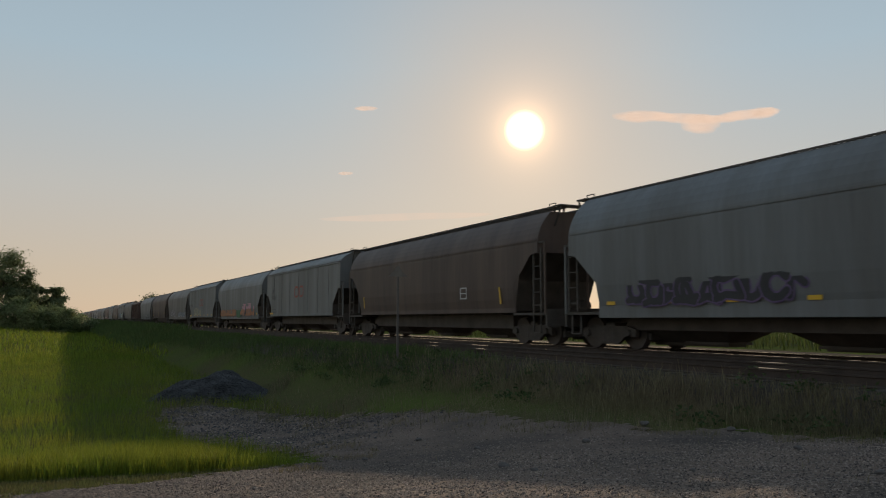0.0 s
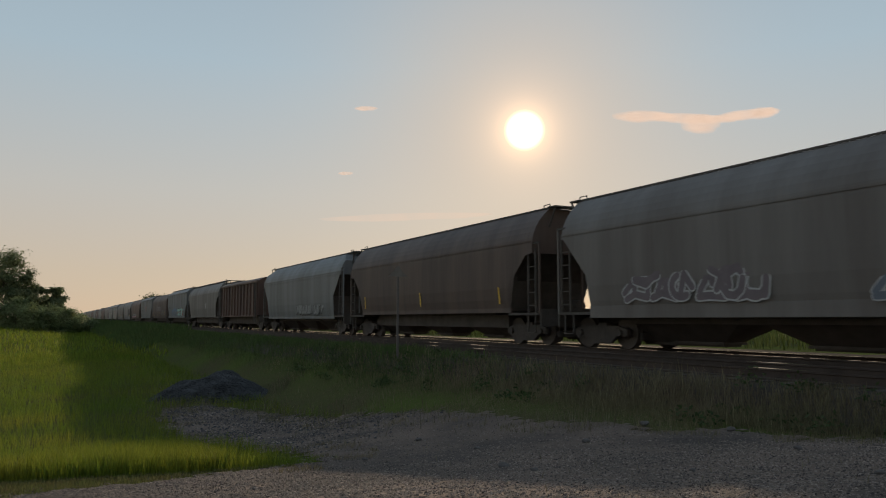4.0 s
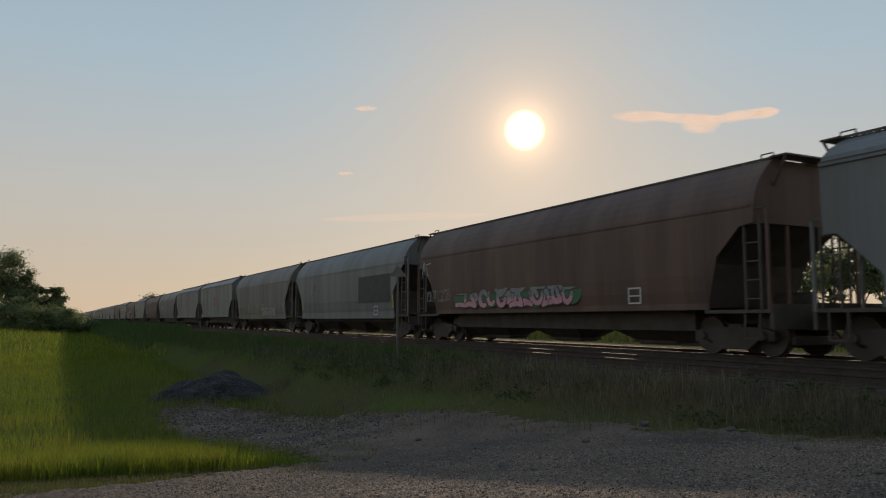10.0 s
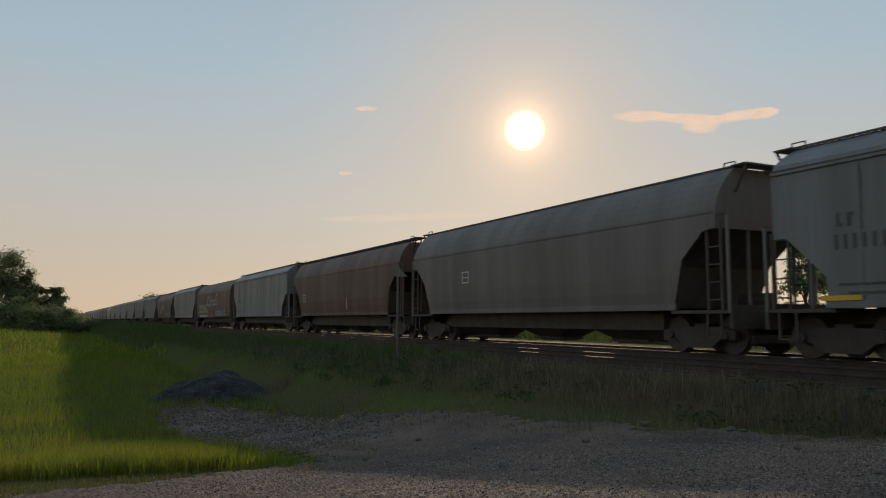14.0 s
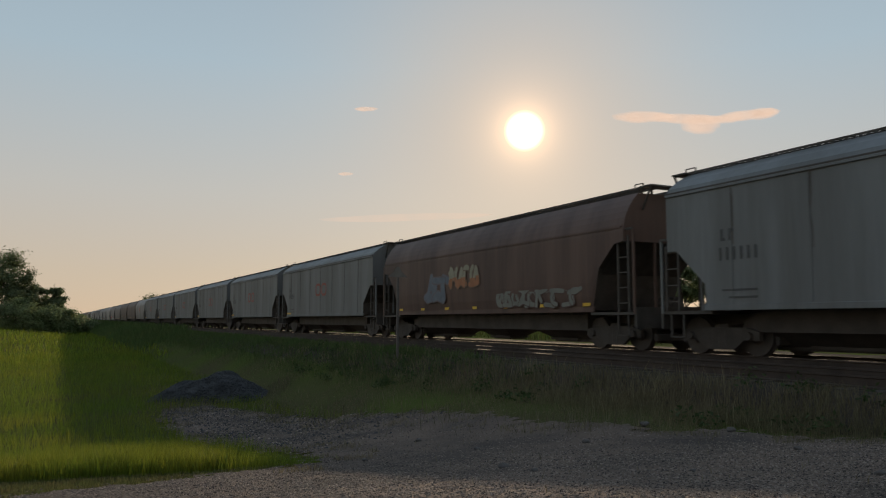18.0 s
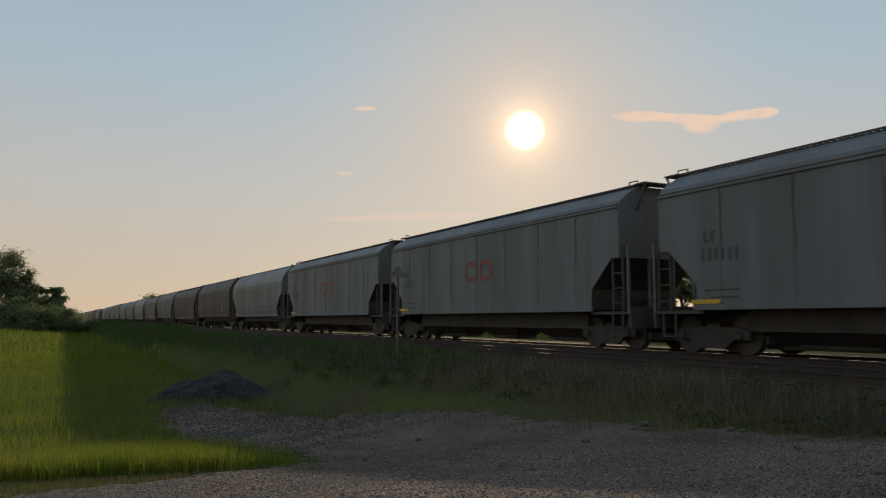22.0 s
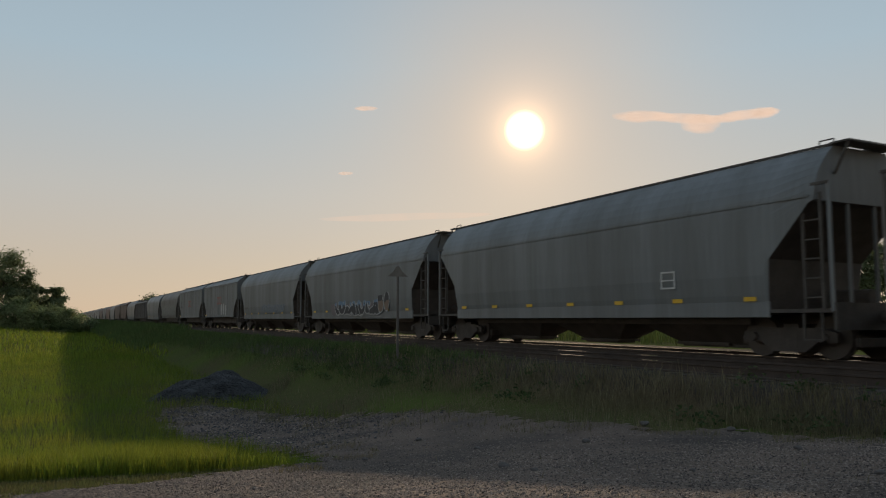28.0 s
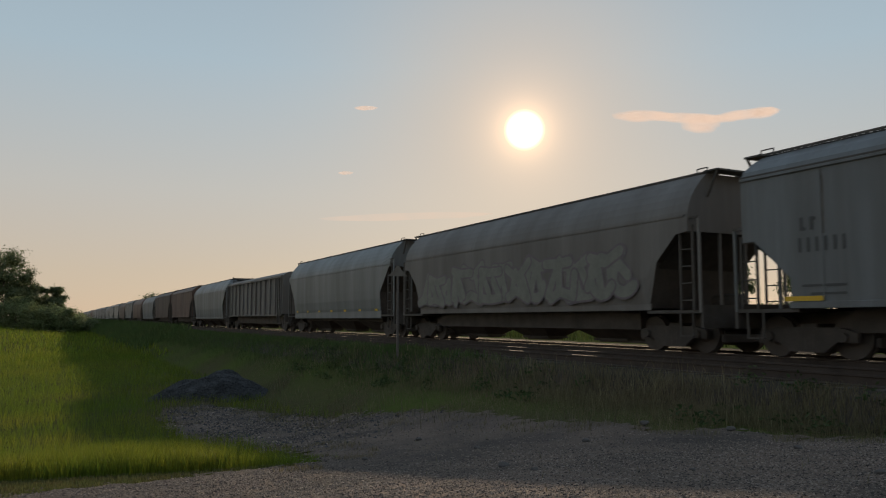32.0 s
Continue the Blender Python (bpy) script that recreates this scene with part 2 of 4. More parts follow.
for name, yc in TRACKS.items():
    t = new("railway_track")
    tagged(t, "railway track with worn shiny rails on dark ballast", "railway track", "railway tracks", "structure")
    bm = fresh()
    xs = list(np.arange(-90, 30, 0.5))
    xs = [-1500, -700, -300, -180, -120] + xs + [60, 200]
    prof = [(-2.9, -0.8), (-2.45, -0.5), (-2.0, -0.24), (-1.4, -.205), (-0.62, -0.2), (0, -.2), (0.62, -0.2), (1.4, -.205), (2.0, -0.24)]
    # beyond the main track an added level shelf, dark to stand in for shade
    prof += [(2.45, -.5), (2.9, -0.8)] if name == "near" else [(3.4, -.25), (5.4, -.25), (7.6, -.27), (8.5, -.8)]
    rows = [[bm.verts.new((x, yc + a + 0.06 * noise.noise((x, a, 5)), b + 0.035 * noise.noise((x * 2.1, a * 3 + yc, 1)))) for a, b in prof] for x in xs]
    for r, s in zip(rows, rows[1:]):
        for i in range(len(prof) - 1):
            bm.faces.new((r[i], s[i], s[i + 1], r[i + 1]))
    for f in bm.faces:
        f.material_index = int(f.calc_center_median().y > yc + 2.1 and name == "main")
    part("ballast_bed", bm, ballast_mat, t, second=dark_shelf_mat)
    for side in (-1, 1):
        bm = fresh()
        # heads lean a little inwards
        run(bm, [(a, b + (side * a * .004 if b > -.001 else 0)) for a, b in RAIL], yc + side * 0.754, XS)
        bm.normal_update()
        for f in bm.faces:
            f.material_index = int(len(f.verts) == 4 and f.calc_center_median().z > -.001)
        part("rail", bm, rail_mat, t, second=shine_mat)
    bm = fresh()
    for i in range(420):
        x = 10 - i * 0.53
        box(bm, x - .11, x + .11, yc - 1.28 + random.uniform(-.04, .04), yc + 1.28 + random.uniform(-.04, .04), -.34, -.186 + random.uniform(-.008, .0))
    tagged(part("sleepers", bm, tie_mat, t), kind="stuff")

# ---- freight cars ----
PAINT = {
    "grey": mat("paint_grey", (0.165, 0.175, 0.18), 0.55, vary=0.2, big=0.7, fine=6, bump=0.04, tint=(0.135, 0.136, 0.133), stretch=(1.5, 1, .13)),
    "pale": mat("paint_pale", (0.18, 0.19, 0.194), 0.5, vary=0.2, big=0.7, fine=6, bump=0.04, tint=(0.14, 0.143, 0.14), stretch=(1.5, 1, .13)),
    "dull": mat("paint_dull", (0.175, 0.16, 0.147), 0.6, vary=0.15, big=0.7, fine=6, bump=0.04, tint=(0.135, 0.118, 0.106), stretch=(1.5, 1, .13)),
    "brown": mat("paint_brown", (0.132, 0.075, 0.056), 0.6, vary=0.18, big=0.8, fine=6, bump=0.05, tint=(0.085, 0.05, 0.04), stretch=(1.5, 1, .13)),
    "dark": mat("paint_dark", (0.105, 0.07, 0.055), 0.6, vary=0.2, big=0.8, fine=6, bump=0.05, tint=(0.075, 0.053, 0.045), stretch=(1.5, 1, .13)),
}
WORDS = {"grey": "grey", "pale": "pale grey", "dull": "dull grey-brown", "brown": "rust-brown", "dark": "dark brown"}
steel = mat("grimy_steel", (0.07, 0.056, 0.046), 0.7, metal=0.0, vary=0.3, big=2, fine=20, bump=0.15)
frame_mat = mat("frame_grime", (0.088, 0.075, 0.064), 0.7, vary=0.3, big=2, fine=20, bump=0.12)
wheel_mat = mat("wheel_steel", (0.075, 0.06, 0.05), 0.6, metal=0.1, vary=0.2, big=3, fine=20, bump=0.05)
streak_mat = mat("rust_run", (0.13, 0.112, 0.097), 0.8, vary=0.35, big=4, fine=25, bump=0.1, stretch=(1, 1, .3))
white_paint = mat("white_lettering", (0.62, 0.62, 0.6), 0.6, vary=0.15, big=3)
black_paint = mat("black_lettering", (0.075, 0.075, 0.075), 0.6, vary=0.15, big=3)
red_paint = mat("red_emblem", (0.30, 0.075, 0.058), 0.55, vary=0.15, big=3)
yellow_paint = mat("yellow_reflector", (0.75, 0.45, 0.03), 0.5, vary=0.12, big=5)
HUES = {"khaki": (0.33, 0.31, 0.22), "rust": (0.20, 0.13, 0.09), "slate": (0.14, 0.165, 0.20), "purple": (0.14, 0.09, 0.2), "orange": (0.40, 0.16, 0.07), "cyan": (0.27, 0.46, 0.45), "white": (0.44, 0.44, 0.43), 
        "blue": (0.13, 0.22, 0.34), "red": (0.34, 0.085, 0.075), "pink": (0.6, 0.3, 0.35), "black": (0.03, 0.03, 0.035), "ash": (0.24, 0.245, 0.24), "dusk": (0.16, 0.13, 0.14), "brown": (0.10, 0.055, 0.045), "leaf": (0.05, 0.15, 0.07), "mint": (0.38, 0.58, 0.52), "lilac": (0.24, 0.225, 0.30), "worn": (0.20, 0.18, 0.185), "fadegreen": (0.2, 0.2, 0.17), "fade": (0.34, 0.32, 0.34)}
SPRAY = {k: mat("spray_" + k, c, 0.6, vary=0.15, big=2.5, fine=12, bump=0.03) for k, c in HUES.items()}

SIDE = 1.58


def width(kind, z):
    """Half the width of a car's body at height z."""
    if kind == "ribbed":
        return SIDE - 0.5 * max(0, (z - 3.75) / 0.35) ** 2
    if kind == "flat":
        if z <= 4.0:
            return SIDE
        return SIDE - 0.75 * max(0, (z - 4.0) / 0.58) ** 1.6
    # curved: leans in at the foot and rounds over the shoulder
    w = SIDE + 0.02 - 0.10 * max(0, (2.2 - z) / 1.1) ** 2
    if z > 3.15:
        k = (z - 3.15) / 1.42
        w -= 0.8 * k ** 2.3
    return w


CUT = {"flat": [(0.0, 2.55), (0.32, 2.55), (1.22, 1.70), (1.25, 1.12)], "curved": [(0.0, 3.3), (0.12, 3.25), (1.15, 2.15), (1.3, .94)],
       "oct": [(0.0, 2.75), (0.3, 2.72), (1.25, 1.9), (1.35, .94)],
       "arch": [(0.0, 3.0), (0.4, 2.95), (1.1, 2.3), (1.5, 1.12)], "ribbed": [(0.0, 1.2), (0.1, 1.2), (0.2, 1.2), (0.3, 1.12)]}


def shell(kind, h, cut):
    """The hollow-looking body: sides, roof and sloping ends, over a half length h."""
    bm = fresh()
    stations = [(-h + dx, z) for dx, z in CUT[cut]] + [(x, CUT[cut][-1][1]) for x in (-h * .5, 0, h * .5)] + [(h - dx, z) for dx, z in CUT[cut][::-1]]
    top = {"ribbed": 4.1, "flat": 4.58, "tub": 4.38, "high": 4.37}.get(kind, 4.5)
    rows = []
    for i, (x, zb) in enumerate(stations):
        zt = top
        if kind == "cyl":
            zt = top - 0.42 * smooth_step(h - 1.1, h, abs(x)) ** 2
        zs = [zb + (3.1 - zb) * k / 5 for k in range(5)] if zb < 3.0 else [zb + 0.02 * k for k in range(5)]
        hi = max(3.1, zs[-1] + 0.05)
        zs += [hi + (zt - hi) * k / 7 for k in range(8)]
        rows.append([bm.verts.new((x, -width("curved" if kind == "cyl" else kind, z), z)) for z in zs] +
                    [bm.verts.new((x, width("curved" if kind == "cyl" else kind, z), z)) for z in zs[::-1]])
    n = len(rows[0])
    for r, s in zip(rows, rows[1:]):
        for i in range(n):
            f = bm.faces.new((r[i], s[i], s[(i + 1) % n], r[(i + 1) % n]))
            f.material_index = int(i == n - 1)
    bm.faces.new(rows[0])
    bm.faces.new(rows[-1][::-1])
    return bm


def wheelset_mesh():
    bm = fresh()
    tube(bm, (0, -0.95, 0), (0, 0.95, 0), 0.08, 0.08, 8)
    for s in (-1, 1):
        tube(bm, (0, s * .70, 0), (0, s * .83, 0), 0.457, 0.457, 22)
        tube(bm, (0, s * .665, 0), (0, s * .70, 0), 0.49, 0.485, 22)
        tube(bm, (0, s * .83, 0), (0, s * .87, 0), 0.2, 0.13, 12)
    return bm


def make_bogie(parent, x):
    b = part("bogie", side_frames(), steel, parent)
    b.location = (x, 0, 0)
    for dx in (-0.89, 0.89):
        w = part("wheelset", wheelset_mesh(), wheel_mat, b)
        w.location = (dx, 0, 0.457)
        for off in (-.53, .53):
            bm = fresh()
            box(bm, dx + off - .06, dx + off + .06, -.8, .8, .26, .46, .02)
            part("brake_beam", bm, steel, b)
    return b


def side_frames():
    bm = fresh()
    for s in (-1, 1):
        y0, y1 = (s * 0.96, s * 1.08) if s > 0 else (s * 1.08, s * 0.96)
        prism(bm, [(-1.18, .36), (-1.18, .56), (-.75, .66), (.75, .66), (1.18, .56), (1.18, .36), (.72, .36), (.42, .14), (-.42, .14), (-.72, .36)], y0, y1)
        for dx in (-.89, .89):
            tube(bm, (dx, s * 1.07, .457), (dx, s * 1.15, .457), .11, .09, 10)
        for dx in (-.2, 0, .2):
            tube(bm, (dx, s * 1.02, .2), (dx, s * 1.02, .6), .07, .07, 8)
    box(bm, -.2, .2, -.98, .98, .42, .74)
    return bm


def bay(x, w, low, gap, peak, flat, end=0):
    """One discharge bay under the body: a pyramid that narrows to its gate; end: the side (-1, 1) that faces a bogie."""
    bm = fresh()
    z = [peak, low + 0.08, low]
    e = [(w / 2 - flat, 0.85), (w / 2 - gap, 0.3), (w / 2 - gap, 0.3)]
    rows = []
    for (a, b), h in zip(e, z):
        left, right = (w / 2 if end < 0 else a), (w / 2 if end > 0 else a)
        rows.append([bm.verts.new((x + u, b * v, h)) for u, v in ((-left, -1), (right, -1), (right, 1), (-left, 1))])
    for r, s in zip(rows, rows[1:]):
        for i in range(4):
            bm.faces.new((r[i], s[i], s[(i + 1) % 4], r[(i + 1) % 4]))
    bm.faces.new(rows[0])
    bm.faces.new(rows[-1][::-1])
    box(bm, x - w / 2, x + w / 2, -1.0, 1.0, peak, 1.13)
    # gate frame with its rack
    box(bm, x - w / 2 + gap - .1, x + w / 2 - gap + .1, -.42, .42, low + .05, low + .12)
    return bm


# half width of the flat top between two bays, its height, and how far the gates stand apart
BAYS = {"tub": (.08, .62, 1.0), "flat": (.42, .56, 1.08), "high": (.95, .52, 1.4), "ribbed": (1.5, .5, 1.7), "cyl": (.3, .74, 1.25)}


def grating(h, y0, y1, z):
    """A roof walk of lengthwise strips and cross bars."""
    bm = fresh()
    for k in range(3):
        y = y0 + (y1 - y0) * k / 2
        box(bm, -h, h, y - .02, y + .02, z - .045, z)
    n = int(h * 2 / 0.16)
    for i in range(n):
        x = -h + (i + .5) * 2 * h / n
        box(bm, x - .022, x + .022, y0, y1, z - .03, z - .004)
    return bm


def ladder(x, y, z0, z1, w=0.42):
    bm = fresh()
    for dx in (-w / 2, w / 2):
        box(bm, x + dx - .022, x + dx + .022, y - .03, y + .03, z0, z1)
    n = max(2, int((z1 - z0) / 0.38))
    for i in range(n):
        z = z0 + (i + .6) * (z1 - z0) / n
        box(bm, x - w / 2, x + w / 2, y - .015, y + .015, z - .015, z + .015)
    return bm


BUILT = {}


def base_car(kind, cut, bays, paint, length):
    """One freight car without its markings; alike cars share their meshes."""
    key = (kind, cut, bays, paint, round(length * 2) / 2)
    if key in BUILT:
        return copy_thing(BUILT[key], Matrix())
    L = key[-1]
    h = L / 2 - 0.80
    p = PAINT[paint]
    car = new("hopper_car")
    body = part("body", shell(kind, h, cut), p, car, second=steel)
    reach = CUT[cut][-1][0]
    # sill along the foot of the side, end platforms and the spine beneath
    for s in (-1, 1):
        bm = fresh()
        foot = CUT[cut][-1][1]
        ys = s * (width("curved" if kind in ("cyl", "tub", "high") else kind, foot) + .005)
        if kind in ("curved", "high", "tub"):
            box(bm, -h + reach - .05, h - reach + .05, *sorted((s * 1.46, s * 1.519)), foot - .06, 1.24, .01)
        else:
            box(bm, -h + reach - .05, h - reach + .05, ys - .035, ys + .035, foot - .06, foot + .08, .01)
        part("side_sill", bm, p, car)
    for e in (-1, 1):
        bm = fresh()
        a, b = sorted((e * (h - reach - .1), e * (h + .35)))
        box(bm, a, b, -1.5, 1.5, .98, 1.06)
        box(bm, *sorted((e * (h + .27), e * (h + .35))), -1.5, 1.5, .62, 1.18)
        part("end_platform", bm, frame_mat, car)
        for y in (-1.48, 1.48):
            bm = fresh()
            for dx in (.0, .42):
                bar(bm, (e * (h - dx), y, 1.0), (e * (h - dx), y, .42), .04)
            box(bm, *sorted((e * h, e * (h - .42))), y - .05, y + .05, .40, .43)
            part("step", bm, frame_mat, car)
        bm = fresh()
        bar(bm, (e * (h + .3), .3, .8), (e * (L / 2 - .1), .34, .36), .05)
        bar(bm, (e * (L / 2 - .1), .34, .36), (e * (L / 2 + .02), .34, .4), .05)
        part("brake_hose", bm, steel, car)
        bm = fresh()
        tube(bm, (e * (h + .3), 0, .88), (e * (L / 2 + .02), 0, .88), .13, .11, 8)
        box(bm, *sorted((e * (L / 2 - .22), e * (L / 2 + .03))), -.16, .16, .72, 1.02, .03)
        part("coupler", bm, steel, car)
    bm = fresh()
    box(bm, -h - .3, h + .3, -.33, .33, .72, 1.02)
    part("centre_sill", bm, steel, car)
    # end frames: sloping floor sheet and uprights
    if kind != "ribbed":
        top = CUT[cut][0][1]
        for e in (-1, 1):
            bm = fresh()
            v = [bm.verts.new(c) for c in ((e * (h - .12), -1.5, top + .02), (e * (h - .12), 1.5, top + .02), (e * (h - reach - 1.0), 1.5, 1.0), (e * (h - reach - 1.0), -1.5, 1.0))]
            bm.faces.new(v)
            bmesh.ops.solidify(bm, geom=bm.faces[:], thickness=.03)
            part("slope_sheet", bm, frame_mat, car)
            for y in (-1.5, -.45, .45, 1.5):
                bm = fresh()
                bar(bm, (e * (h + (.28 if abs(y) > 1 else -.05)), y, 1.0), (e * (h + (.28 if abs(y) > 1 else -.05)), y, top + (.35 if abs(y) > 1 else .1)), .065, .06)
                part("end_post", bm, p, car)
            for y in (-1.52, 1.52):
                part("ladder", ladder(e * (h - .12), y, 1.05, top + .15), frame_mat, car)
                bm = fresh()
                box(bm, *sorted((e * (h - .1), e * (h + .3))), y - .03, y + .03, top + .3, top + .36)
                part("grab_rail", bm, frame_mat, car)
    else:
        for s in (-1, 1):
            n = 13
            for i in range(n):
                x = -h + .25 + i * (2 * h - .5) / (n - 1)
                bm = fresh()
                prism(bm, [(x - .09, 1.15), (x - .09, 3.7), (x + .09, 3.7), (x + .09, 1.15)], *sorted((s * 1.58, s * 1.69)))
                part("rib", bm, p, car)
            bm = fresh()
            box(bm, -h - .02, h + .02, *sorted((s * 1.55, s * 1.72)), 3.68, 3.84, .02)
            part("top_rail", bm, p, car)
            for e in (-1, 1):
                part("ladder", ladder(e * (h - .45), s * 1.74, .6, 3.65), frame_mat, car)
    # seams or raised lines on the sides
    if kind == "flat":
        for s in (-1, 1):
            bm = fresh()
            box(bm, -h, h, *sorted((s * (SIDE - .01), s * (SIDE + .035))), 3.98, 4.045, .008)
            part("roof_edge", bm, frame_mat, car)
        for i in range(1, 8):
            x = -h + i * 2 * h / 8
            if abs(x) < h - reach:
                for s in (-1, 1):
                    bm = fresh()
                    box(bm, x - .03, x + .03, *sorted((s * 1.57, s * 1.592)), 1.2, 3.95)
                    part("seam", bm, p, body)
                    if i % 5 == 2 and s > 0:
                        continue
                    # dirty water run down beside the weld
                    rr, z = random.Random(i * 3 + s), 3.92
                    wide, foot_z, edge = rr.uniform(.03, .06), rr.uniform(1.25, 2.6), []
                    while z > foot_z:
                        edge.append((x + .05 + rr.uniform(-.03, .03), z, wide * (.4 + .6 * (z - 1.2) / 2.8)))
                        z -= rr.uniform(.25, .45)
                    bm = fresh()
                    prism(bm, [(u - w / 2, v) for u, v, w in edge] + [(u + w / 2, v) for u, v, w in edge[::-1]], *sorted((s * 1.575, s * 1.5835)))
                    part("rust_streak", bm, streak_mat, body)
        for s in (-1, 1):
            bm = fresh()
            box(bm, -h, h, *sorted((s * 1.55, s * 1.625)), 3.93, 4.0, .012)
            part("eave_rail", bm, p, car)
    elif kind in ("curved", "cyl", "tub", "high"):
        for s in (-1, 1):
            for z in ((3.32, 3.46) if kind == "cyl" else (3.4,)):
                bm = fresh()
                y = width("curved", z)
                box(bm, -h + .1, h - .1, *sorted((s * (y - .03), s * (y + .025))), z - .03, z + .03)
                part("bead", bm, p, car)
    # discharge bays
    clear = h - reach - 0.9
    for i in range(bays):
        w = 2 * clear / bays
        flat, peak, gap = BAYS.get(kind, (.85, .55, 1.35) if cut in ("arch", "oct") else (.35, .72, 1.3))
        part("hopper_bay", bay(-clear + (i + .5) * w, w - .005, .14, gap, peak, flat, -1 if i == 0 else 1 if i == bays - 1 else 0), steel, car)
    # roof: trough hatch, walks on both sides, end frames
    bm = fresh()
    dz = {"flat": 0, "tub": -.21}.get(kind, -.09)
    zt = {"ribbed": 4.05, "high": 4.30}.get(kind, 4.545 + dz)
    box(bm, -h + .25, h - .25, -.36, .36, zt, zt + .11, .03)
    part("roof_hatch", bm, p, car)
    if kind != "ribbed":
        for s in (-1, 1):
            walk_y = sorted((s * .38, s * .86))
            part("roof_walk", grating(h - .02, *walk_y, 4.66 + dz), frame_mat, car)
            bm = fresh()
            for i in range(9):
                x = -h + .1 + i * (2 * h - .2) / 8
                bar(bm, (x, s * .82, 4.3 + dz), (x, s * .82, 4.63 + dz), .05)
                bar(bm, (x, s * .45, 4.4 + dz), (x, s * .45, 4.63 + dz), .05)
            tagged(part("walk_bracket", bm, frame_mat, car), kind="stuff")
        for e in (-1, 1):
            bm = fresh()
            x0, x1 = e * (h - .04), e * (h + .42)
            box(bm, *sorted((x0, x1)), -.95, .95, 4.62 + dz, 4.66 + dz)
            for y in (-.9, .9):
                bar(bm, (x1 - e * .04, y, 4.64 + dz), (e * (h + .02), y, 3.9), .045)
            part("end_walk", bm, frame_mat, car)
            for y in (-.85, .85):
                bm = fresh()
                for dx in (.0, .34):
                    bar(bm, (e * (h - dx), y, 4.65 + dz), (e * (h - dx), y, 4.75 + dz), .025)
                bar(bm, (e * h, y, 4.75 + dz), (e * (h - .34), y, 4.75 + dz), .025)
                part("handhold", bm, frame_mat, car)
    # brake wheel on one end
    bm = fresh()
    ring = []
    for k in range(14):
        a = k * math.tau / 14
        ring.append([bm.verts.new((-h - .2 - dx, -.6 + r * math.cos(a), 2.9 + r * math.sin(a))) for r, dx in ((.23, -.015), (.28, -.015), (.28, .015), (.23, .015))])
    for r, s in zip(ring, ring[1:] + ring[:1]):
        for i in range(4):
            bm.faces.new((r[i], s[i], s[(i + 1) % 4], r[(i + 1) % 4]))
    part("brake_ring", bm, steel, car)
    bm = fresh()
    tube(bm, (-h + .1, -.6, 2.9), (-h - .21, -.6, 2.9), .05, .05, 8)
    part("brake_shaft", bm, steel, car)
    bm = fresh()
    tube(bm, (h - 1.1, .5, 1.3), (h - .2, .5, 1.3), .2, .2, 12)
    part("air_tank", bm, steel, car)
    for e in (-1, 1):
        make_bogie(car, e * (L / 2 - 1.95))
    BUILT[key] = car
    return copy_thing(car, Matrix())


def flat_shape(name, quads, material, car, y=-1.0):
    """Paint on the near side: thin plates of (x, z) corners, y metres out."""
    bm = fresh()
    for q in quads:
        prism(bm, q, y - .004, y)
    return part(name, bm, material, car)


def quad(x, z, w, h, lean=0.0):
    return [(x, z), (x + w, z), (x + w + lean, z + h), (x + lean, z + h)]


def face(kind, z=1.9):
    return -(width("curved" if kind != "flat" else "flat", z) + .008)


def ribbon(path, w):
    """A thick stroke along a path of (x, z): one plate for each stretch and a round one at each joint."""
    out = []
    for (x0, z0), (x1, z1) in zip(path, path[1:]):
        d = math.hypot(x1 - x0, z1 - z0) or 1
        nx, nz = -(z1 - z0) / d * w / 2, (x1 - x0) / d * w / 2
        out.append([(x0 + nx, z0 + nz), (x0 - nx, z0 - nz), (x1 - nx, z1 - nz), (x1 + nx, z1 + nz)])
    for x, z in path:
        out.append([(x + w / 2 * math.cos(k * math.tau / 8), z + w / 2 * math.sin(k * math.tau / 8)) for k in range(8)])
    return out


def below(poly, level):
    """The piece of a shape that lies under a level line."""
    out = []
    for (x0, z0), (x1, z1) in zip(poly, poly[1:] + poly[:1]):
        if z0 <= level:
            out.append((x0, z0))
        if (z0 <= level) != (z1 <= level):
            k = (level - z0) / (z1 - z0)
            out.append((x0 + k * (x1 - x0), level))
    return out


def arc(cx, cz, rx, rz, a0, a1, n=7):
    return [(cx + rx * math.cos(radians(a0 + (a1 - a0) * i / n)), cz + rz * math.sin(radians(a0 + (a1 - a0) * i / n))) for i in range(n + 1)]


def sprayed(name, polys, material, parent, y):
    """Thin paint: overlapping plates, each a hair prouder than the one before."""
    bm = fresh()
    for k, q in enumerate(polys):
        if len(q) > 2:
            prism(bm, q, y - .001 - .00006 * k, y)
    return part(name, bm, material, parent)


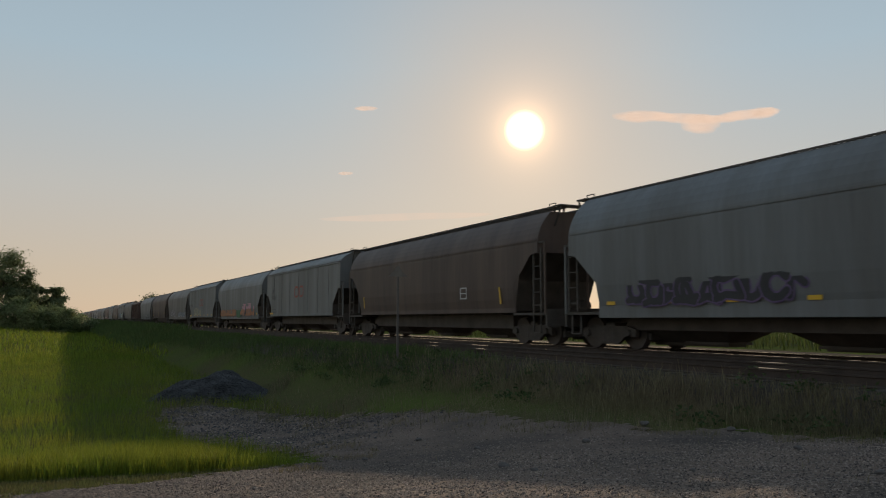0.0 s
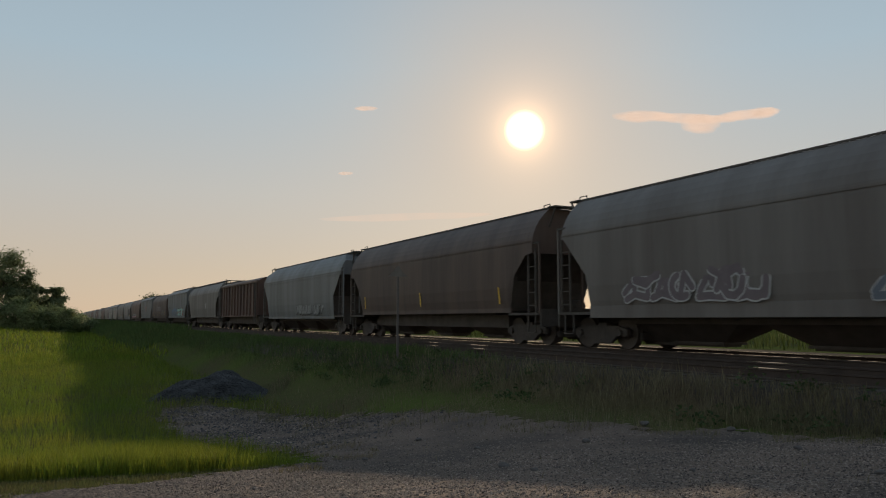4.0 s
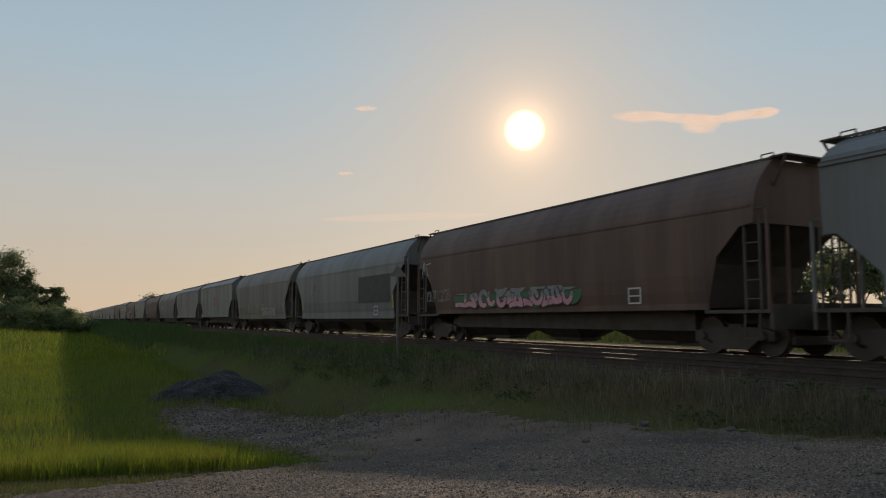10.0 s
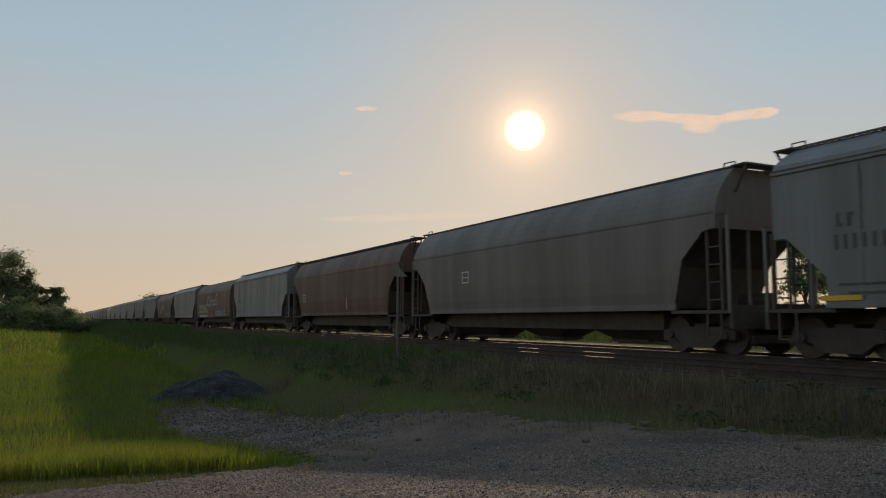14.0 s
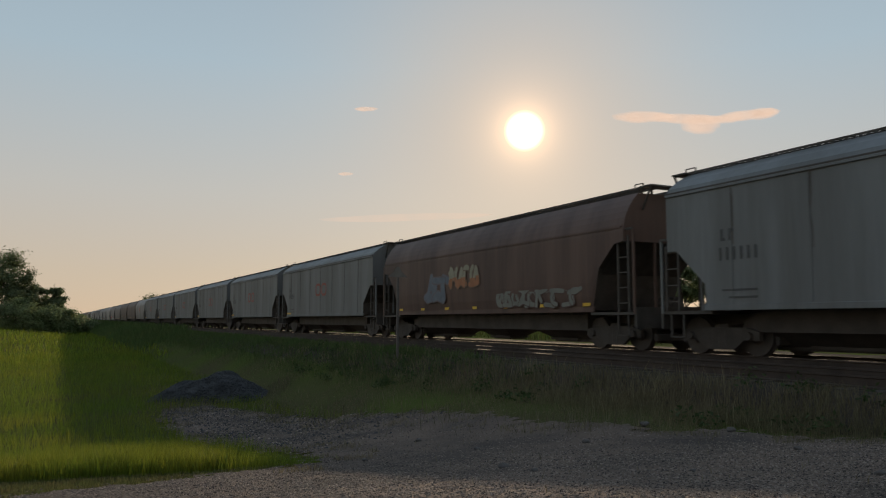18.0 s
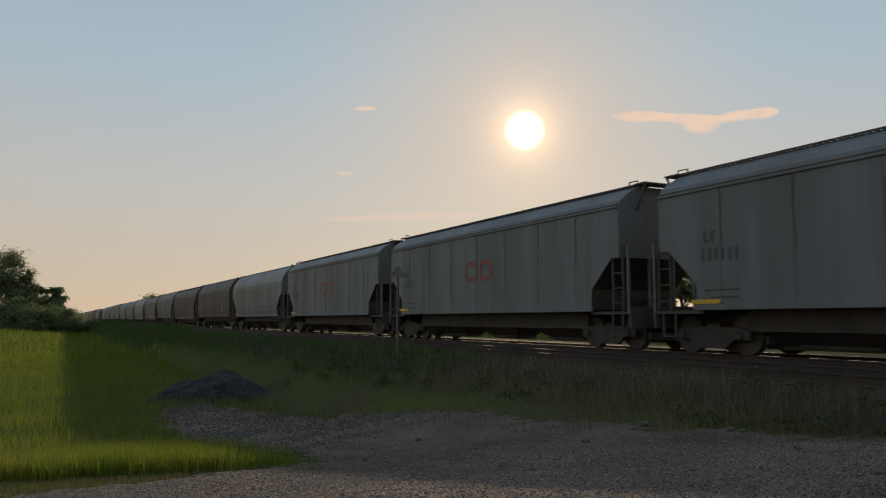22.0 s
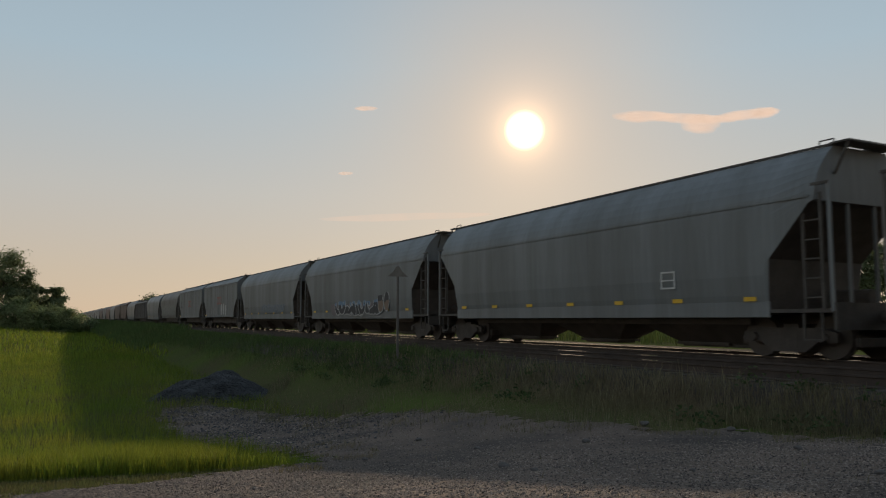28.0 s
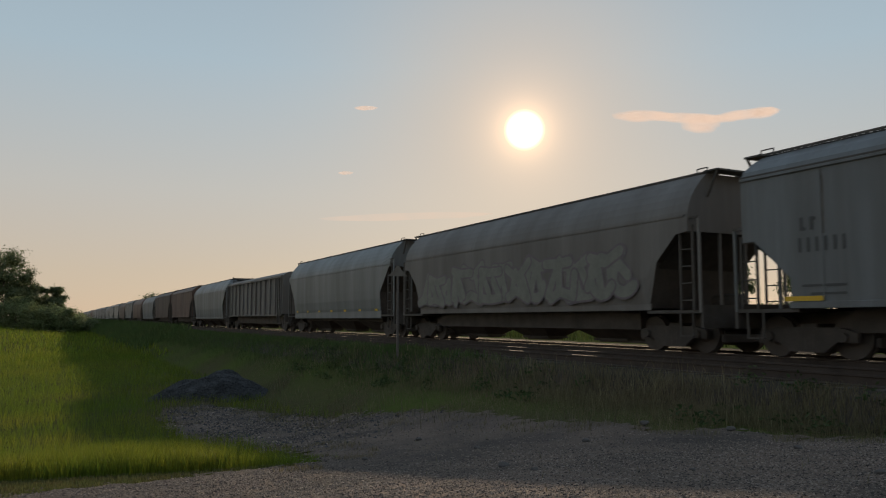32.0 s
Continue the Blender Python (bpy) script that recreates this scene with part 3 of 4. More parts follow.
def swirl(rnd, bubble):
    """One sprayed form in a unit square, as thick paths: ovals, arches, hooks and slanted shards."""
    if bubble:
        return [[arc(.5, .45, .2, .3, 90, 450, 12)], [arc(.5, .6, .25, .25, 200, -20), [(.3, .5), (.35, .1), (.7, .1), (.72, .5)]], [arc(.45, .62, .2, .22, 60, 420, 11), arc(.58, .28, .22, .2, 0, 360, 10)]][rnd.randrange(3)]
    out = []
    a = rnd.uniform(-.25, .3)
    for q in range(rnd.choice((2, 3, 3))):
        k, u = rnd.randrange(4), rnd.uniform(-.1, .35)
        if k == 0:
            out.append([(u, rnd.uniform(0, .3)), (u + .3 + a, rnd.uniform(.7, 1.0)), (u + .55, rnd.uniform(.1, .5))])
        elif k == 1:
            out.append(arc(u + .35, .5, .45, .42, rnd.uniform(20, 160), rnd.uniform(230, 380), 8))
        elif k == 2:
            out.append([(u - .2, rnd.uniform(.75, 1)), (u + .4, rnd.uniform(.6, .9)), (u + 1.0, rnd.uniform(.8, 1.05))])
        else:
            out.append([(u - .15, rnd.uniform(.0, .12)), (u + .3, rnd.uniform(.05, .3)), (u + .95, rnd.uniform(0, .15)), (u + .75 + a, .6)])
    return out


def graffiti(car, kind, x0, x1, z0, z1, fill, edge, seed, lower="", halo="", style=""):
    """Sprayed forms that cannot be read: thick strokes with an outline, a second colour towards the foot, and a cloud of paint behind."""
    rnd = random.Random(seed)
    y = face(kind, z0 + .35 * (z1 - z0)) - .012
    tall = z1 - z0
    n = max(2, round((x1 - x0) / (tall * (.85 if style == "bubble" else .62))))
    step = (x1 - x0) / n
    thick = tall * {"bubble": .26, "thin": .05}.get(style, .18)
    rim = tall * (.04 if style != "thin" else 0)
    if halo:
        puffs = []
        for i in range(n * 2 + 1):
            r = tall * rnd.uniform(.3, .52)
            puffs.append(arc(x0 + i * (x1 - x0) / (n * 2), (z0 + z1) / 2 + rnd.uniform(-.06, .1) * tall, r, r * .9, 0, 330, 11))
        sprayed("paint_cloud", puffs, SPRAY[halo], car, y + .004)
    for i in range(n):
        high, drop = tall * rnd.uniform(.82, 1.0), tall * rnd.uniform(0, .06)
        wide = step * (rnd.uniform(.78, .98) if style == "bubble" else rnd.uniform(1.0, 1.3))
        paths = [[(x0 + step * i + thick * .3 + u * (wide - thick * .4), z0 + drop + thick * .45 + v * (high - thick * .8)) for u, v in p] for p in swirl(rnd, style == "bubble")]
        yy = y - .006 * (i % 2)
        if style == "thin":
            sprayed("graffiti_letter", [q for p in paths for q in ribbon(p, thick)], SPRAY[fill], car, yy)
            continue
        letter = sprayed("graffiti_letter", [q for p in paths for q in ribbon(p, thick + 2 * rim)], SPRAY[edge], car, yy)
        inner = [q for p in paths for q in ribbon(p, thick)]
        sprayed("letter_fill", inner, SPRAY[fill], letter, yy - .003)
        if lower:
            sprayed("letter_foot", [below(q, z0 + tall * rnd.uniform(.36, .5)) for q in inner], SPRAY[lower], letter, yy - .0045)


def emblem(car, kind, x, z, proud=.007, size=.74):
    """A plain red emblem of two open round-cornered squares."""
    y = face(kind, z + size / 2) - proud
    w, r = .13, .2
    long = .92
    for dx in (0, 1.08):
        a, b, c, d = x + dx + w / 2, x + dx + long - w / 2, z + w / 2, z + size - w / 2
        path = arc(b - r, c + r, r, r, 0, -90, 3) + arc(a + r, c + r, r, r, 270, 180, 3) + arc(a + r, d - r, r, r, 180, 90, 3) + arc(b - r, d - r, r, r, 90, 0, 3)
        sprayed("emblem", ribbon(path + path[:1], w), red_paint, car, y)


def wordmark(car, kind, x, z, wide, tall, paint, flag=True):
    """The country's name in large painted letters, with a small flag over the last one."""
    cu = bpy.data.curves.new("wordmark", "FONT")
    cu.body, cu.size, cu.extrude, cu.offset = "Canada", 1.0, .003, .012
    tmp = bpy.data.objects.new("wordmark", cu)
    me = bpy.data.meshes.new_from_object(tmp)
    bpy.data.objects.remove(tmp)
    w, h = max(v.co.x for v in me.vertices), max(v.co.y for v in me.vertices)
    for v in me.vertices:
        v.co.x *= wide / w
        v.co.y *= tall / h
    y = face(kind, z + tall * .55) - .012
    whole_word = bmesh.new()
    whole_word.from_mesh(me)
    left_over = set(whole_word.verts)
    while left_over:
        reach, glyph = [left_over.pop()], set()
        while reach:
            v = reach.pop()
            glyph.add(v)
            for e in v.link_edges:
                o = e.other_vert(v)
                if o in left_over:
                    left_over.discard(o)
                    reach.append(o)
        bm = fresh()
        twin = {v: bm.verts.new((v.co.x, v.co.y, v.co.z)) for v in sorted(glyph, key=lambda v: v.index)}
        for f in whole_word.faces:
            if f.verts[0] in glyph:
                bm.faces.new([twin[v] for v in f.verts])
        bm.transform(pose(x, y, z, 90, 0, 0))
        part("wordmark_letter", bm, SPRAY[paint], car)
    whole_word.free()
    bpy.data.meshes.remove(me)
    if flag:
        a, b = x + wide - tall * .62, z + tall * .86
        flat_shape("wordmark_flag", [quad(a, b, .2, .36, .04), quad(a + .62, b, .2, .36, .04)], SPRAY[paint], car, y)
        leaf = [(a + .42 + .13 * r * math.cos(k * math.tau / 10), b + .2 + .17 * r * math.sin(k * math.tau / 10)) for k in range(10) for r in ((1.0, .5)[k % 2],)]
        flat_shape("wordmark_leaf", [leaf], SPRAY[paint], car, y)


def lettering(car, kind, x, z, paint=None):
    """Small lines of lettering, too small to read."""
    y = face(kind, z)
    for k in range(2):
        flat_shape("letter_bar", [quad(x + .05 + k * .24, z + .45, .08, .28), quad(x + .13 + k * .24, z + .45 + .2 * k, .06, .07)], paint or black_paint, car, y)
    for k in range(6):
        flat_shape("letter_bar", [quad(x + k * .2, z, .07, .3)], paint or black_paint, car, y)
    for k in range(2):
        flat_shape("text_line", [quad(x + .05 + k * .2, z - .72 - k * .17, 1.0 - k * .2, .05)], paint or black_paint, car, y)


def reflectors(car, kind, h, z=1.24, n=7):
    for i in range(n):
        flat_shape("reflector", [quad(-h + 1.7 + i * (2 * h - 3.6) / (n - 1), z, .34, .1)], yellow_paint, car, face(kind, z) - .02)


def slashes(car, kind, places):
    for x in places:
        flat_shape("yellow_slash", [quad(x, 1.38, .085, .58, -.1)], yellow_paint, car, face(kind, 1.9) - .01)


# left end of each car along the train, its build, paint and markings
TRAIN = []
G, B, D, F, C, A, R, Y = "grey", "brown", "dark", "flat", "curved", "arch", "ribbed", "cyl"
SPEC = [
    (-19.15, C, "oct", 3, G, [("g", -5.6, -0.1, 1.15, 2.1, "black", "purple"), ("r",)]),
    (-38.03, "high", A, 3, D, [("s", (-6.6, 6.4)), ("w", 3.5, 1.6)]),
    (-55.70, F, F, 3, G, [("e", -.85, 2.24), ("l", -6.5, 2.22)]),
    (-74.00, C, "oct", 3, G, [("g", -7.2, -0.5, 1.05, 2.05, "orange", "rust"), ("k", -0.3, 1.5, 1.2, 1.75, "leaf"), ("g", 1.5, 5.8, 1.05, 2.5, "pink", "slate", "orange"), ("r",)]),
    (-91.57, F, F, 3, G, [("e", -.85, 2.24), ("g", -4.2, -0.1, 1.2, 2.15, "khaki", "dusk"), ("l", -6.5, 2.22), ("r",)]),
    (-109.9, C, C, 3, "dull", [("g", -5.7, -1.1, 1.2, 2.2, "dusk", "white"), ("g", 1.5, 7.0, 1.15, 1.95, "slate", "white")]),
    (-128.6, C, A, 3, D, [("s", (-6.4, 0, 6.4))]),
    (-147.2, Y, C, 3, G, [("g", 0.0, 5.6, 1.05, 2.1, "ash", "black")]),
    (-163.3, R, R, 3, B, []),
    (-182.6, "high", A, 3, "dull", [("w", 2.2, 2.0)]),
    (-200.6, F, F, 3, G, [("g", -4.1, 0.5, 1.2, 2.25, "blue", "slate", "slate"), ("g", 1.2, 5.6, 1.2, 2.25, "mint", "black", "", "red"), ("l", -6.5, 2.22)]),
    (-218.4, "tub", R, 3, D, [("s", (-7.2, -4.6, -1.75, 1.4, 4.1, 7.0)), ("g", 3.2, 6.4, 1.5, 2.25, "ash", "ash", "", "", "thin"), ("canada", -2.95, 2.08, 5.0, .95, "worn", False)]),
    (-236.9, F, F, 3, G, [("e", -.85, 2.24), ("l", -6.5, 2.22)]),
    (-256.05, C, A, 3, B, [("g", -5.3, 2.0, 1.2, 2.1, "ash", "black", "pink", "leaf"), ("g", -8.0, -6.0, 1.5, 2.05, "ash", "ash", "", "", "thin"), ("g", -8.4, -7.6, 2.55, 3.3, "white", "brown", "", "", "thin"), ("w", 4.5, 1.25)]),
    (-274.5, C, C, 3, G, [("p", 2.85, 1.68, 4.1, 1.3), ("b", -5.0, 2.35, .12, .5), ("b", -4.75, 2.35, .12, .5), ("b", -4.5, 2.35, .12, .5), ("s", (-6.8, 7.3)), ("w", 4.9, 1.05)]),
    (-292.76, C, C, 3, "dull", [("l", -6.8, 1.65), ("s", (-6.75, -3.2, -0.5, 1.4, 6.9)), ("g", 0.6, 4.6, 1.12, 1.95, "ash", "khaki")]),
    (-310.4, F, F, 3, "pale", [("e", -.85, 2.24), ("l", -6.5, 2.22)]),
    (-328.1, F, F, 3, "pale", [("e", -.85, 2.24), ("l", -6.5, 2.22)]),
    (-346.4, C, A, 3, "dull", [("w", -4.0, 2.2)]),
    (-365.0, "high", A, 3, B, [("w", -6.3, 1.9), ("s", (1.6,))]),
    (-383.6, F, F, 3, "pale", [("l", -6.5, 2.22)]),
    (-402.4, "tub", R, 3, B, [("g", -6.85, -2.5, 1.4, 2.5, "khaki", "black"), ("b", -6.7, 1.1, 4.2, .2), ("g", 2.1, 6.6, 1.1, 1.98, "lilac", "black"), ("canada", -2.25, 2.2, 5.1, .95, "fade"), ("r",)]),
    (-420.4, F, F, 3, "pale", [("l", -6.5, 2.22)]),
    (-438.95, "high", A, 3, B, [("g", -3.9, -1.8, 1.5, 2.8, "slate", "dusk"), ("g", -1.8, 0.5, 2.0, 3.0, "khaki", "rust", "orange"), ("g", 1.7, 6.4, 1.2, 1.95, "fadegreen", "brown"), ("r",)]),
    (-456.8, F, F, 3, G, [("e", -.85, 2.24), ("l", -6.5, 2.22)]),
    (-474.25, F, F, 3, G, [("e", -.85, 2.24), ("l", -6.5, 2.22)]),
    (-491.7, F, F, 3, G, [("e", -.85, 2.24), ("l", -6.5, 2.22)]),
    (-509.15, F, F, 3, G, [("e", -.85, 2.24), ("l", -6.5, 2.22)]),
    (-526.65, F, F, 3, G, [("e", -.85, 2.24), ("l", -6.5, 2.22)]),
    (-544.15, F, F, 3, G, [("e", -.85, 2.24), ("l", -6.5, 2.22)]),
    (-561.5, C, F, 3, "pale", [("h",), ("e", -.85, 2.24, .026)]),
    (-579.6, C, R, 3, D, [("r",), ("L", -6.2, 2.0), ("w", 4.8, 1.6)]),
    (-598.1, "high", C, 3, D, [("s", (-6.4, -2.6, 1.0, 4.0, 7.0)), ("w", 5.4, 1.5)]),
    (-616.4, C, A, 3, "dull", [("r",)]),
    (-634.4, "high", C, 3, "dull", [("g", -5.3, -0.35, 1.2, 2.1, "red", "pink"), ("g", -0.2, 5.6, 1.15, 1.95, "red", "dusk", "cyan", "purple"), ("r",)]),
    (-653.1, C, C, 3, "pale", [("r",), ("w", 4.0, 1.6)]),
    (-671.5, C, C, 3, G, [("g", -3.0, 3.3, 1.0, 2.35, "blue", "white", "black", "dusk"), ("g", 3.3, 4.9, 1.1, 2.45, "black", "white", "rust", "", "bubble"), ("r",)]),
    (-689.9, C, C, 3, G, [("l", -6.8, 1.65), ("g", -1.2, 5.2, 1.3, 2.0, "slate", "ash"), ("r",)]),
    (-707.2, F, F, 3, G, [("e", -.85, 2.24), ("g", -3.7, -0.5, 1.2, 2.2, "ash", "dusk", "", "", "bubble"), ("g", 1.0, 3.9, 1.15, 2.4, "white", "rust", "", "", "bubble")]),
    (-724.7, F, F, 3, G, [("e", -.85, 2.24), ("l", -6.5, 2.22)]),
    (-743.3, C, A, 3, "dull", [("g", -7.0, 6.6, 1.25, 2.9, "fadegreen", "dusk")]),
    (-762.0, C, C, 3, "pale", [("r",)]),
    (-781.5, R, R, 3, "dull", []),
    (-800.5, Y, C, 3, "pale", []),
    (-819.0, F, A, 3, B, []),
    (-837.5, F, A, 3, D, []),
]
rnd = random.Random(4)
s_end = -837.5
while s_end > -1180:
    k = rnd.choice(((F, F, 3, G), (C, C, 3, G), (C, A, 3, B), (F, F, 3, "pale"), (C, C, 3, "dull"), (C, A, 3, D)))
    s_end -= 17.6 if k[0] == F else 18.5
    SPEC.append((s_end, *k, []))

GROUP = "hopper cars of the long freight train"
front = -0.9
for i, (left, kind, cut, bays, paint, marks) in enumerate(SPEC):
    L = front - left
    car = base_car(kind, cut, bays, paint, L)
    h = round(L * 2) / 4 - 0.80
    fk = "flat" if kind in (F, R) else "curved"
    word = {"flat": "flat-sided", "ribbed": "outside-ribbed", "curved": "curve-sided", "cyl": "round-shouldered", "tub": "round-bodied", "high": "curve-sided"}[kind]
    extra = ""
    for j, mk in enumerate(marks):
        if mk[0] == "g":
            graffiti(car, fk, *mk[1:7], i * 7 + j, *mk[7:])
            extra = " with " + mk[5] + " graffiti"
        elif mk[0] == "e":
            emblem(car, fk, *mk[1:])
            flat_shape("yellow_mark", [quad(-6.84, 1.21, .9, .1)], yellow_paint, car, face(fk, 1.2) - .045)
            extra = extra or " with a red emblem"
        elif mk[0] == "l":
            lettering(car, fk, mk[1], mk[2])
        elif mk[0] == "L":
            lettering(car, fk, mk[1], mk[2], SPRAY["ash"])
        elif mk[0] == "r":
            reflectors(car, fk, h)
        elif mk[0] == "s":
            slashes(car, fk, mk[1])
            extra = extra or " with yellow slashes"
        elif mk[0] == "p":
            flat_shape("dark_panel", [quad(mk[1], mk[2], mk[3], mk[4])], SPRAY["black"], car, face(fk, mk[2] + mk[4] / 2) - .004)
            extra = extra or " with dark painted panels"
        elif mk[0] == "b":
            flat_shape("pale_bar", [quad(*mk[1:])], SPRAY["ash" if mk[4] > .3 else "white"], car, face(fk, mk[2] + mk[4] / 2) - .03)
        elif mk[0] == "w":
            y = face(fk, mk[2] + .44) - .01
            flat_shape("placard", [quad(mk[1], mk[2], .5, .04), quad(mk[1], mk[2] + .4, .5, .04), quad(mk[1], mk[2], .04, .44), quad(mk[1] + .46, mk[2], .04, .44),
                                   quad(mk[1], mk[2] + .2, .5, .03)], white_paint, car, y)
        elif mk[0] == "h":
            for z in (1.5, 1.9, 2.3, 2.7, 3.1):
                bm = fresh()
                yy = face(fk, z)
                box(bm, -h + 1.7, h - 1.7, yy - .02, yy + .03, z - .025, z + .025)
                part("side_bead", bm, PAINT[paint], car)
            extra = " with ribs along its sides"
        elif mk[0] == "canada":
            wordmark(car, fk, *mk[1:])
            extra = " with a painted wordmark" + (" and graffiti" if extra else "")
        elif mk[0] == "k":
            rnd_k = random.Random(i * 5 + j)
            cx, cz, rx, rz = (mk[1] + mk[2]) / 2, (mk[3] + mk[4]) / 2, (mk[2] - mk[1]) / 2 + .25, (mk[4] - mk[3]) / 2 + .25
            puffs = [[(cx + rx * u * rnd_k.uniform(.86, 1.08), cz + rz * v * rnd_k.uniform(.86, 1.08)) for u, v in arc(0, 0, 1, 1, 0, 350, 35)]]
            sprayed("paint_patch", puffs, SPRAY[mk[5]], car, face(fk, (mk[3] + mk[4]) / 2) - .004)
    tagged(car, f"{word} {WORDS[paint]} hopper car{extra}"+("" if extra else " coupled in a long train"), "freight car", GROUP)
    TRAIN.append((car, left + L / 2 - 0.38))
    front = left
for c in BUILT.values():
    for o in (*c.children_recursive, c):
        bpy.data.objects.remove(o)


# ---- plants ----
def ahead(d, r):
    """A place d metres ahead and r metres to the right of the camera's line."""
    return -d * math.cos(YAW) + r * math.sin(YAW), d * math.sin(YAW) + r * math.cos(YAW)


grass_mat = mat("meadow_grass", (0.12, 0.178, 0.022), 0.6, vary=0.25, big=0.4, fine=5, bump=0, tint=(0.19, 0.205, 0.03), island=0.35, through_light=0.5, spec=0.1)
back_mat = mat("far_side_weeds", (0.065, 0.098, 0.026), 0.65, vary=0.3, big=0.4, fine=5, bump=0, tint=(0.09, 0.10, 0.036), island=0.4, through_light=0.3, spec=0.1)
strip_mat = mat("trodden_grass", (0.125, 0.142, 0.05), 0.8, vary=0.3, big=2, fine=9, bump=0, tint=(0.15, 0.135, 0.06), island=0.4, through_light=0.3, spec=0.05)
seed_mat = mat("seed_stalk", (0.30, 0.26, 0.15), 0.7, vary=0.3, big=0.5, fine=5, bump=0, island=0.4, through_light=0.4, spec=0.1)
dry_mat = mat("verge_grass", (0.16, 0.142, 0.08), 0.7, vary=0.3, big=0.5, fine=5, bump=0, tint=(0.22, 0.175, 0.11), island=0.4, through_light=0.4, spec=0.1)
leaf_mat = mat("tree_leaf", (0.15, 0.185, 0.09), 0.6, vary=0.25, big=0.3, fine=3, bump=0, tint=(0.13, 0.15, 0.08), island=0.4, through_light=0.5, spec=0.1)
bush_mat = mat("bush_leaf", (0.19, 0.24, 0.11), 0.6, vary=0.25, big=0.3, fine=3, bump=0, tint=(0.20, 0.22, 0.11), island=0.4, through_light=0.5, spec=0.1)
bark = mat("bark", (0.09, 0.07, 0.055), 0.9, vary=0.3, big=2, fine=18, bump=0.5)


def blades(name, places, tall, wide, material, seed):
    rng = np.random.default_rng(seed)
    p = np.array(places)
    n = len(p)
    a = rng.uniform(0, math.tau, n)
    hgt = tall * rng.uniform(.45, 1.1, n) * p[:, 3]
    w = wide * rng.uniform(.6, 1.3, n) * p[:, 3]
    bend = rng.uniform(.1, .55, n) * hgt
    ba = rng.uniform(0, math.tau, n)
    ax = np.stack([np.cos(a), np.sin(a), 0 * a], 1)
    bx = np.stack([np.cos(ba), np.sin(ba), 0 * a], 1)
    up = np.array([0, 0, 1.0])
    base = p[:, :3] - up * .03
    v = np.empty((n, 5, 3))
    v[:, 0], v[:, 1] = base - ax * w[:, None], base + ax * w[:, None]
    mid = base + up * (hgt * .6)[:, None] + bx * (bend * .35)[:, None]
    v[:, 2], v[:, 3] = mid + ax * (w * .75)[:, None], mid - ax * (w * .75)[:, None]
    v[:, 4] = base + up * hgt[:, None] + bx * bend[:, None]
    k = np.arange(n)[:, None] * 5
    quads = (k + np.array([0, 1, 2, 3])).tolist()
    tris = (k + np.array([3, 2, 4])).tolist()
    return raw(name, v.reshape(-1, 3).tolist(), quads + tris, material)


def scatter(n, x0, x1, y0, y1, want, seed, scale=lambda x, y: 1.0):
    rng = random.Random(seed)
    out = []
    while len(out) < n:
        x, y = rng.uniform(x0, x1), rng.uniform(y0, y1)
        if want(x, y, rng):
            out.append((x, y, bank_height(x, y), scale(x, y)))
    return out


def clump(x, y, f=0.9):
    return 0.75 + 0.5 * noise.noise((x * f, y * f, 11))


def tip(x, y):
    """The tall grass runs out low where it juts into the gravel."""
    return 1 - .68 * smooth_step(1.6, 3.3, y) * smooth_step(-14.5, -12.0, x)


def near_field(x, y, rng):
    d = -x * math.cos(YAW) + y * math.sin(YAW)
    return not on_pad(x, y) and not inside(STRIP, x, y) and rng.random() < (12 / max(d, 12)) ** 1.2 and rng.random() < clump(x, y)


tagged(blades("meadow_grass", scatter(140000, -70, -9.0, -16, 6.5, near_field, 1, lambda x, y: (.78 + .22 * smooth_step(-20, -12.5, x)) * (1 + max(0, -x - 20) * .014) * tip(x, y)), .42, .0052, grass_mat, 2),
       "tall green meadow grass glowing in low sun", "grass", kind="stuff")


def thick_edge(x, y, rng):
    return not inside(STRIP, x, y) and not on_pad(x, y) and (inside(STRIP, x + 1.1, y + .1) or inside(PAD, x + .8, y - .3))


tagged(blades("edge_grass", scatter(6500, -13.2, -9.0, -4, 4.0, thick_edge, 21, lambda x, y: (.35 + .75 * clump(x, y, 1.8)) * tip(x, y)), .40, .006, grass_mat, 22), "dense tall grass at the edge of the gravel", "grass", kind="stuff")


def verge(x, y, rng):
    return not on_pad(x, y, .6) and rng.random() < clump(x, y) * (10 / max(-x, 10)) ** .5 * (1 - .75 * smooth_step(9.2, 10.3, y))


def verge_tall(x, y):
    return (.24 + .68 * smooth_step(7.4, 9.4, y)) * (.55 + .6 * clump(x, y, .6)) * (1 - .45 * smooth_step(9.2, 10.2, y)) * (1 + .5 * smooth_step(25, 70, -x))


bank_mat = mat("bank_grass", (0.085, 0.132, 0.042), 0.65, vary=0.3, big=0.4, fine=5, bump=0, tint=(0.10, 0.125, 0.045), island=0.4, through_light=0.45, spec=0.1)
tagged(blades("bank_grass", scatter(48000, -80, -11, 5.4, 10.85, lambda x, y, r: verge(x, y, r) and r.random() < smooth_step(11, 24, -x) * (1 - .5 * smooth_step(9.8, 10.6, y)), 23, verge_tall), .40, .008, bank_mat, 24), "dark green grass on the shaded railway bank", "grass", kind="stuff")
tagged(blades("shoulder_grass", scatter(17000, -110, -15, 9.5, 10.72, lambda x, y, r: r.random() < smooth_step(15, 23, -x) * clump(x, y, .7) * (25 / max(-x, 25)) ** .5, 27, lambda x, y: .6 + .5 * clump(x, y, .8)), .32, .009, bank_mat, 28), "grass grown over the ballast shoulder", "grass", kind="stuff")
